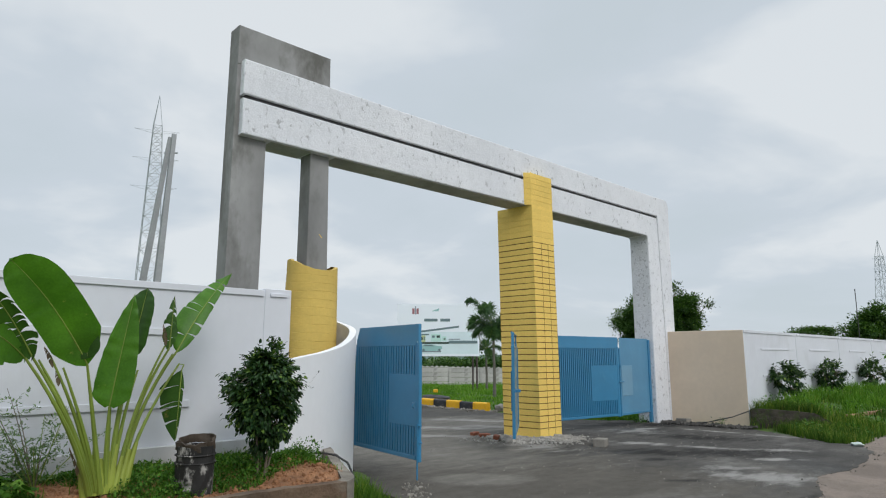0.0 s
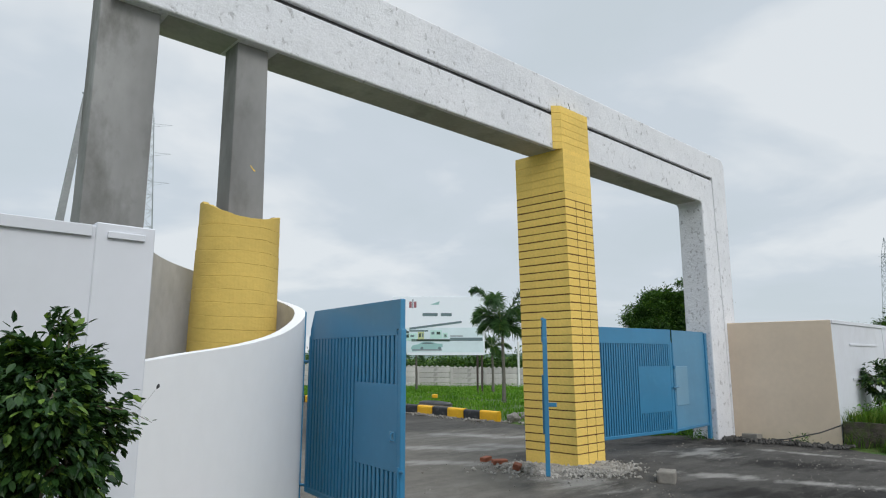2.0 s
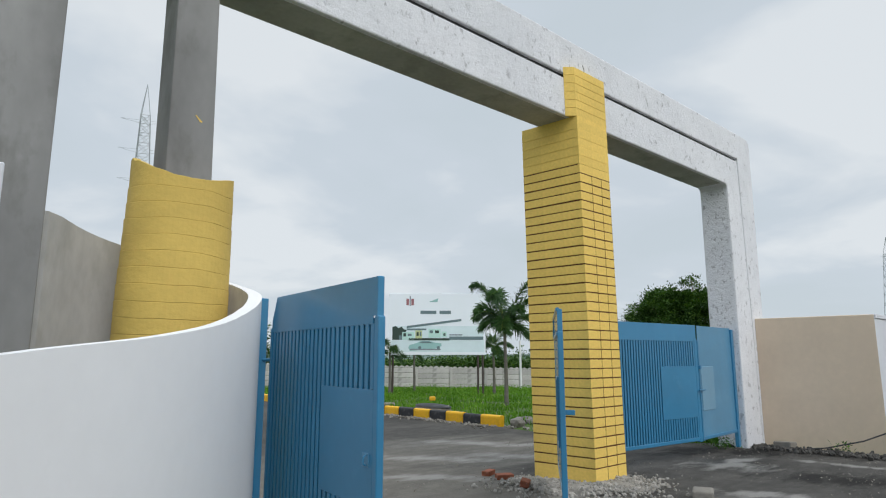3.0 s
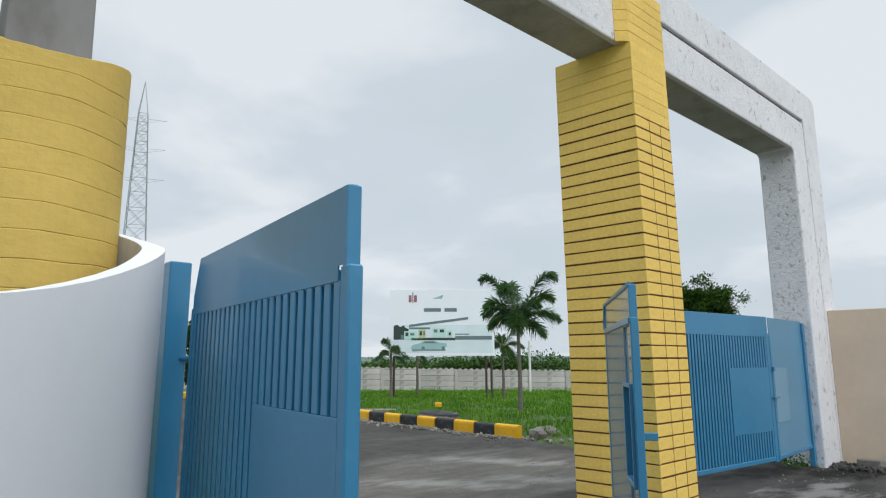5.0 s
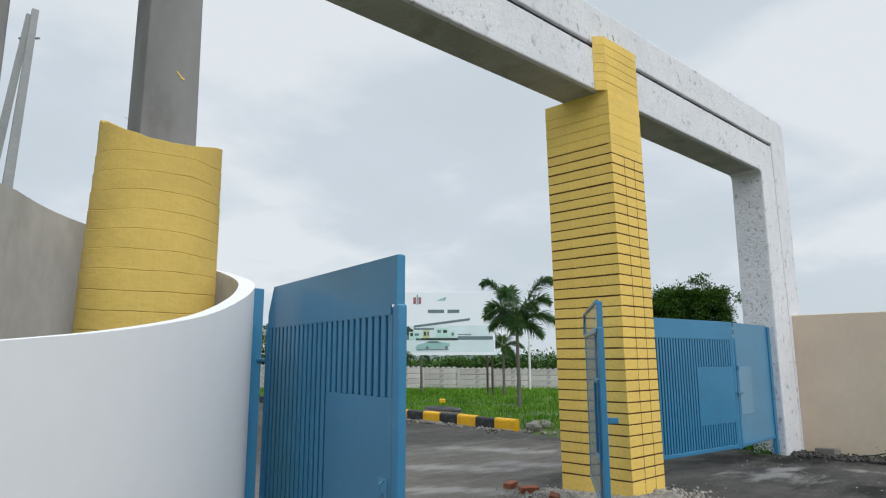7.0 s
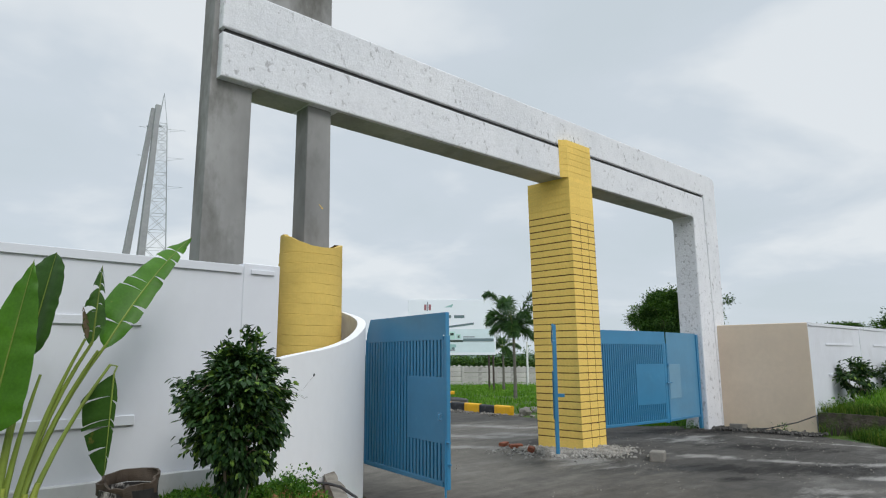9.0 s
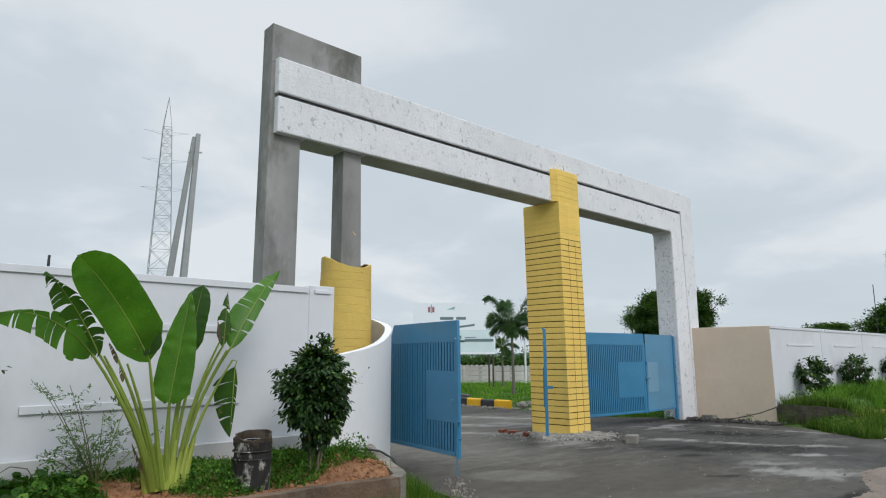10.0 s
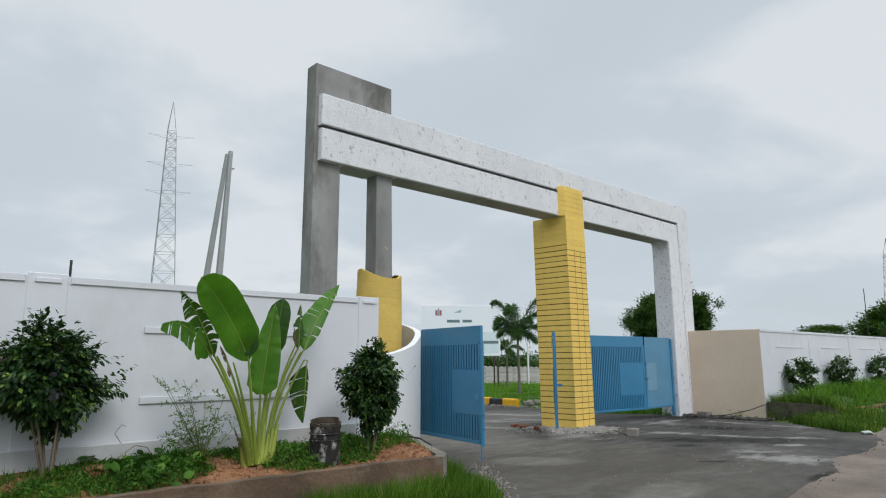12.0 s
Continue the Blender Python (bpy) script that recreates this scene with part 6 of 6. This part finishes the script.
    for x, y, z, rz, rx in ((2.86, 5.36, -0.015, 20, 0), (2.80, 5.02, -0.01, -25, 4), (2.52, 4.44, 0.03, 35, 14)):
        ob = mesh_object("brick", brick, BRICK)
        ob.matrix_basis = pose(x, y, z, rx, 0, rz)
        tagged(ob, "loose red clay brick on the gravel", "brick", "loose bricks by the pillar")
    ob = part("concrete_block", box(-0.21, 0.21, -0.11, 0.11, -0.02, 0.135, 0.02, 2), CONCRETE)
    ob.matrix_basis = pose(3.42, 2.64, 0, 0, 3, 25)
    tagged(ob, "small grey concrete block on the asphalt", "block")
    ob = part("concrete_block", box(-0.16, 0.16, -0.1, 0.1, -0.02, 0.12, 0.02, 2), CONCRETE)
    ob.matrix_basis = pose(8.45, 3.55, 0, 4, 3, 80)
    tagged(ob, "grey concrete lump at the foot of the wall", "block")
    cable = thing("black_cable", pose(0, 0, 0), "black cable lying along the beige wall foot", "cable")
    part("cable", tube([(8.80, 2.1, 0.36), (8.6, 2.4, 0.22), (8.4, 2.9, 0.08), (8.25, 3.3, 0.03), (8.0, 3.8, 0.02)], 0.012, 6), DARK, cable)
    part("cable", tube([(8.86, 2.1, 0.36), (9.0, 1.95, 0.45)], 0.012, 6), DARK, cable)


build_rubble()


def build_bucket():
    g = thing("old_bucket", pose(-4.65, 1.36, 0.40), "charred old tin drum with a crumpled rim in the bed", "bucket")
    n, R, H = 28, 0.158, 0.46

    def shell(rad, z0, z1, wob, thick=0.006):
        bm = bmesh.new()
        rows = []
        for j in range(7):
            z = z0 + (z1 - z0) * j / 6
            for q in (rad, rad - thick):
                rows.append([bm.verts.new(((q + wob * noise.noise(Vector((math.cos(a) * 2, math.sin(a) * 2, z * 9)))) * math.cos(a), (q + wob * noise.noise(Vector((math.cos(a) * 2, math.sin(a) * 2, z * 9)))) * math.sin(a),
                                           z + (0.4 * wob * noise.noise(Vector((math.cos(a) * 3, math.sin(a) * 3, 4))) if j == 6 else 0))) for a in (6.283 * k / n for k in range(n))])
        o, i = rows[0::2], rows[1::2]
        for lay, flip in ((o, False), (i, True)):
            for a, b in zip(lay, lay[1:]):
                for k in range(n):
                    f = (a[k], a[(k + 1) % n], b[(k + 1) % n], b[k])
                    bm.faces.new(f[::-1] if flip else f)
        for k in range(n):
            bm.faces.new((o[-1][k], o[-1][(k + 1) % n], i[-1][(k + 1) % n], i[-1][k]))
        return bm
    part("body", shell(R, 0, H, 0.012), TIN, g)
    for z in (0.32, 0.385):
        part("hoop", tube([((R + 0.006) * math.cos(a), (R + 0.006) * math.sin(a), z) for a in (6.283 * k / 20 for k in range(21))], 0.008, 5), TIN, g)
    rim = part("rim", shell(R + 0.004, 0, 0.07, 0.035, 0.014), TIN_BROWN, g, "crumpled brown rim")
    rim.matrix_basis = pose(0.01, 0.02, H - 0.02, 8, -6, 0)
    bm = bmesh.new()
    bmesh.ops.create_circle(bm, cap_ends=True, segments=24, radius=R - 0.01, matrix=pose(0, 0, H - 0.06))
    part("filling", bm, DARK, g)


build_bucket()


def build_clods():
    r = random.Random(31)
    spots = []
    while len(spots) < 2600:
        x, y = r.uniform(-9, -2.6), r.uniform(0.95, 2.0)
        if y > wall_y(x) - 0.1 or y < kerb_y(x) + 0.13:
            continue
        spots.append((x, y, soil_z(x, y) + 0.003, 0.006 + 0.030 * r.random() ** 4))
    pebbles("soil_clods", "crumbly clods of red soil in the bed", spots, SOIL, 32)


build_clods()
hose = thing("black_pipe", pose(0, 0, 0), "thin black pipe lying along the curved wall foot", "pipe")
part("pipe", tube([(-3.05, 2.42, 0.46), (-2.95, 2.40, 0.50), (-2.84, 2.33, 0.515), (-2.78, 2.2, 0.515), (-2.76, 2.05, 0.51), (-2.70, 1.9, 0.44), (-2.64, 1.78, 0.2), (-2.6, 1.7, 0.08)], 0.012, 6), DARK, hose)


def build_cover():
    g = thing("drain_cover", pose(8.0, 12.3, 0.05, 0, 0, -43), "domed dark drain cover on a concrete ring with a yellow cap", "drain cover")
    bm = bmesh.new()
    bmesh.ops.create_cone(bm, segments=28, radius1=0.58, radius2=0.46, depth=0.24, cap_ends=True, matrix=pose(0, 0, 0.1))
    part("ring", bm, CONCRETE, g)
    bm = bmesh.new()
    bmesh.ops.create_uvsphere(bm, u_segments=24, v_segments=10, radius=0.5)
    bmesh.ops.delete(bm, geom=[v for v in bm.verts if v.co.z < -0.01], context="VERTS")
    for v in bm.verts:
        v.co.z *= 0.13
    ob = part("lid", bm, BLACK, g, smooth=True)
    ob.matrix_basis = pose(0.03, 0, 0.21, 0, 4, 0)
    part("cap", box(-0.08, 0.08, -0.08, 0.08, 0.36, 0.46, 0.015, 2), KERB_YELLOW, g, "yellow cap")


build_cover()
slab = part("concrete_slab", box(-0.6, 0.55, -0.15, 0.15, -0.1, 0.19, 0.02), CONCRETE)
slab.matrix_basis = pose(8.25, 15.15, 0, 0, 0, -42)
tagged(slab, "low grey concrete slab in the grass behind the kerb", "slab")


def build_field_bush():
    r = random.Random(71)
    g = thing("field_bush", pose(9.9, 19.6, -0.1), "bright green leafy bush in the meadow", "bush")
    spots = []
    for k in range(16):
        a = 6.283 * k / 16
        top = Vector((math.cos(a) * r.uniform(0.2, 0.85), math.sin(a) * r.uniform(0.2, 0.75), r.uniform(0.45, 1.35)))
        part("stem", tube(bent((0, 0, -0.05), top, (0, 0, 0.05), 5), [0.012, 0.010, 0.008, 0.006, 0.004, 0.003], 5), PETIOLE, g)
        for j in range(90):
            p = top * r.uniform(0.45, 1.05) + Vector((r.gauss(0, 0.08), r.gauss(0, 0.08), r.gauss(0, 0.06)))
            spots.append((p, (r.gauss(0, 1), r.gauss(0, 1), 0.3)))
    raw("foliage", *leaf_cloud(r, spots, 0.15, 0.2, 0.55), FIELD_GRASS, g)
    m = thing("white_marker", pose(24.4, 32.6, -0.45), "short white marker post before the fence", "post")
    part("post", tube([(0, 0, 0), (0, 0, 0.75)], 0.09, 8), SIGN_WHITE, m)


build_field_bush()
dry_twig = thing("dry_twig", pose(0, 0, 0), "hair-thin bare twig with a dark bud reaching from the shrub", "twig")
part("stem", tube([(-3.80, 1.50, 1.28), (-3.68, 1.36, 1.30), (-3.60, 1.26, 1.37), (-3.548, 1.205, 1.468)], 0.0004, 4), BARK, dry_twig)
part("bud", tube([(-3.55, 1.207, 1.462), (-3.546, 1.204, 1.472), (-3.544, 1.203, 1.482)], [0.003, 0.007, 0.003], 6), DARK, dry_twig)


def build_foot_weeds():
    r = random.Random(83)
    spots = []
    for x, y, n in ((7.62, 4.25, 160), (7.85, 4.6, 120), (8.62, 2.7, 60), (8.3, 4.9, 120)):
        for k in range(n):
            spots.append(((x + r.gauss(0, 0.10), y + r.gauss(0, 0.10), 0.02 + 0.16 * r.random() ** 1.5), (r.gauss(0, 1), r.gauss(0, 1), 0.7)))
    tagged(raw("foot_weeds", *leaf_cloud(r, spots, 0.05, 0.1, 0.45), LEAF_PALE), "small green weeds at the foot of the white column", "weeds", kind="stuff")


build_foot_weeds()


edging = part("edging_strip", box(0, 2.45, -0.05, 0.05, -0.06, 0.06, 0.015, 2), surface("terracotta_edging", (0.30, 0.17, 0.10), 0.6, 1.2, 4, 30, 0.9, bump=0.4))
edging.matrix_basis = pose(9.85, 0.37, 0.27, 0, 0, -4)
tagged(edging, "earth-brown edging strip half sunk in the grass bank", "edging")


def build_litter():
    bm = bmesh.new()
    bmesh.ops.create_icosphere(bm, subdivisions=3, radius=0.10)
    for v in bm.verts:
        v.co = v.co * (1 + 0.5 * noise.noise(v.co * 14))
        v.co.z = max(-0.035, v.co.z * 0.45)
    ob = part("plastic_bag", bm, plain("bag_film", (0.46, 0.53, 0.49), 0.4), smooth=True)
    ob.location = (6.95, -0.58, 0.03)
    tagged(ob, "crumpled pale plastic bag lying beside the road", "litter")
    r = random.Random(53)
    spots = []
    for k in range(520):
        t = r.random()
        x, y = -3.0 + 1.5 * t, 0.35 + 1.9 * t
        spots.append((x + r.gauss(0.05, 0.09), y + r.gauss(-0.03, 0.09), 0.004, 0.004 + 0.022 * r.random() ** 3))
    edge = []
    for k in range(260):
        t = r.random()
        x = -1.0 + 8.2 * t
        y = float(np.interp(x, (-1.0, -0.25, 1.75, 3.0, 4.1, 6.3, 7.2), (-1.7, -1.64, -1.5, -1.1, -1.24, -1.0, -0.5)))
        edge.append((x + r.gauss(0, 0.06), y + r.gauss(-0.02, 0.09), 0.001, 0.002 + 0.017 * r.random() ** 4))
    pebbles("edge_rubble", "crumbled asphalt along the broken edge of the drive", edge, surface("asphalt_crumb", (0.13, 0.118, 0.105), 0.5, 1.5, 6, 40, 0.95), 55)
    pebbles("verge_rubble", "pale crumbs of concrete between the grass and the asphalt", spots, CONCRETE, 54)


build_litter()


def build_kerb_tufts():
    r = random.Random(91)
    spots, hs = [], []
    for k in range(1500):
        t = r.random() ** 0.9
        x, y = 8.96 + 0.28 * t, 2.05 - 1.45 * t
        low = r.random() < 0.35
        spots.append((x + r.gauss(0.03, 0.05) - (0.16 if low else 0), y + r.gauss(0, 0.05), 0.0 if low else 0.40 - 0.15 * smooth(0.8, 1.0, t)))
        hs.append(r.uniform(0.08, 0.30))
    V, F = blades(r, spots, hs, 0.006, 0.8)
    tagged(raw("kerb_tufts", V, F, BANK_GRASS), "ragged grass tufts over the mossy bank edging", "grass", kind="stuff")


build_kerb_tufts()
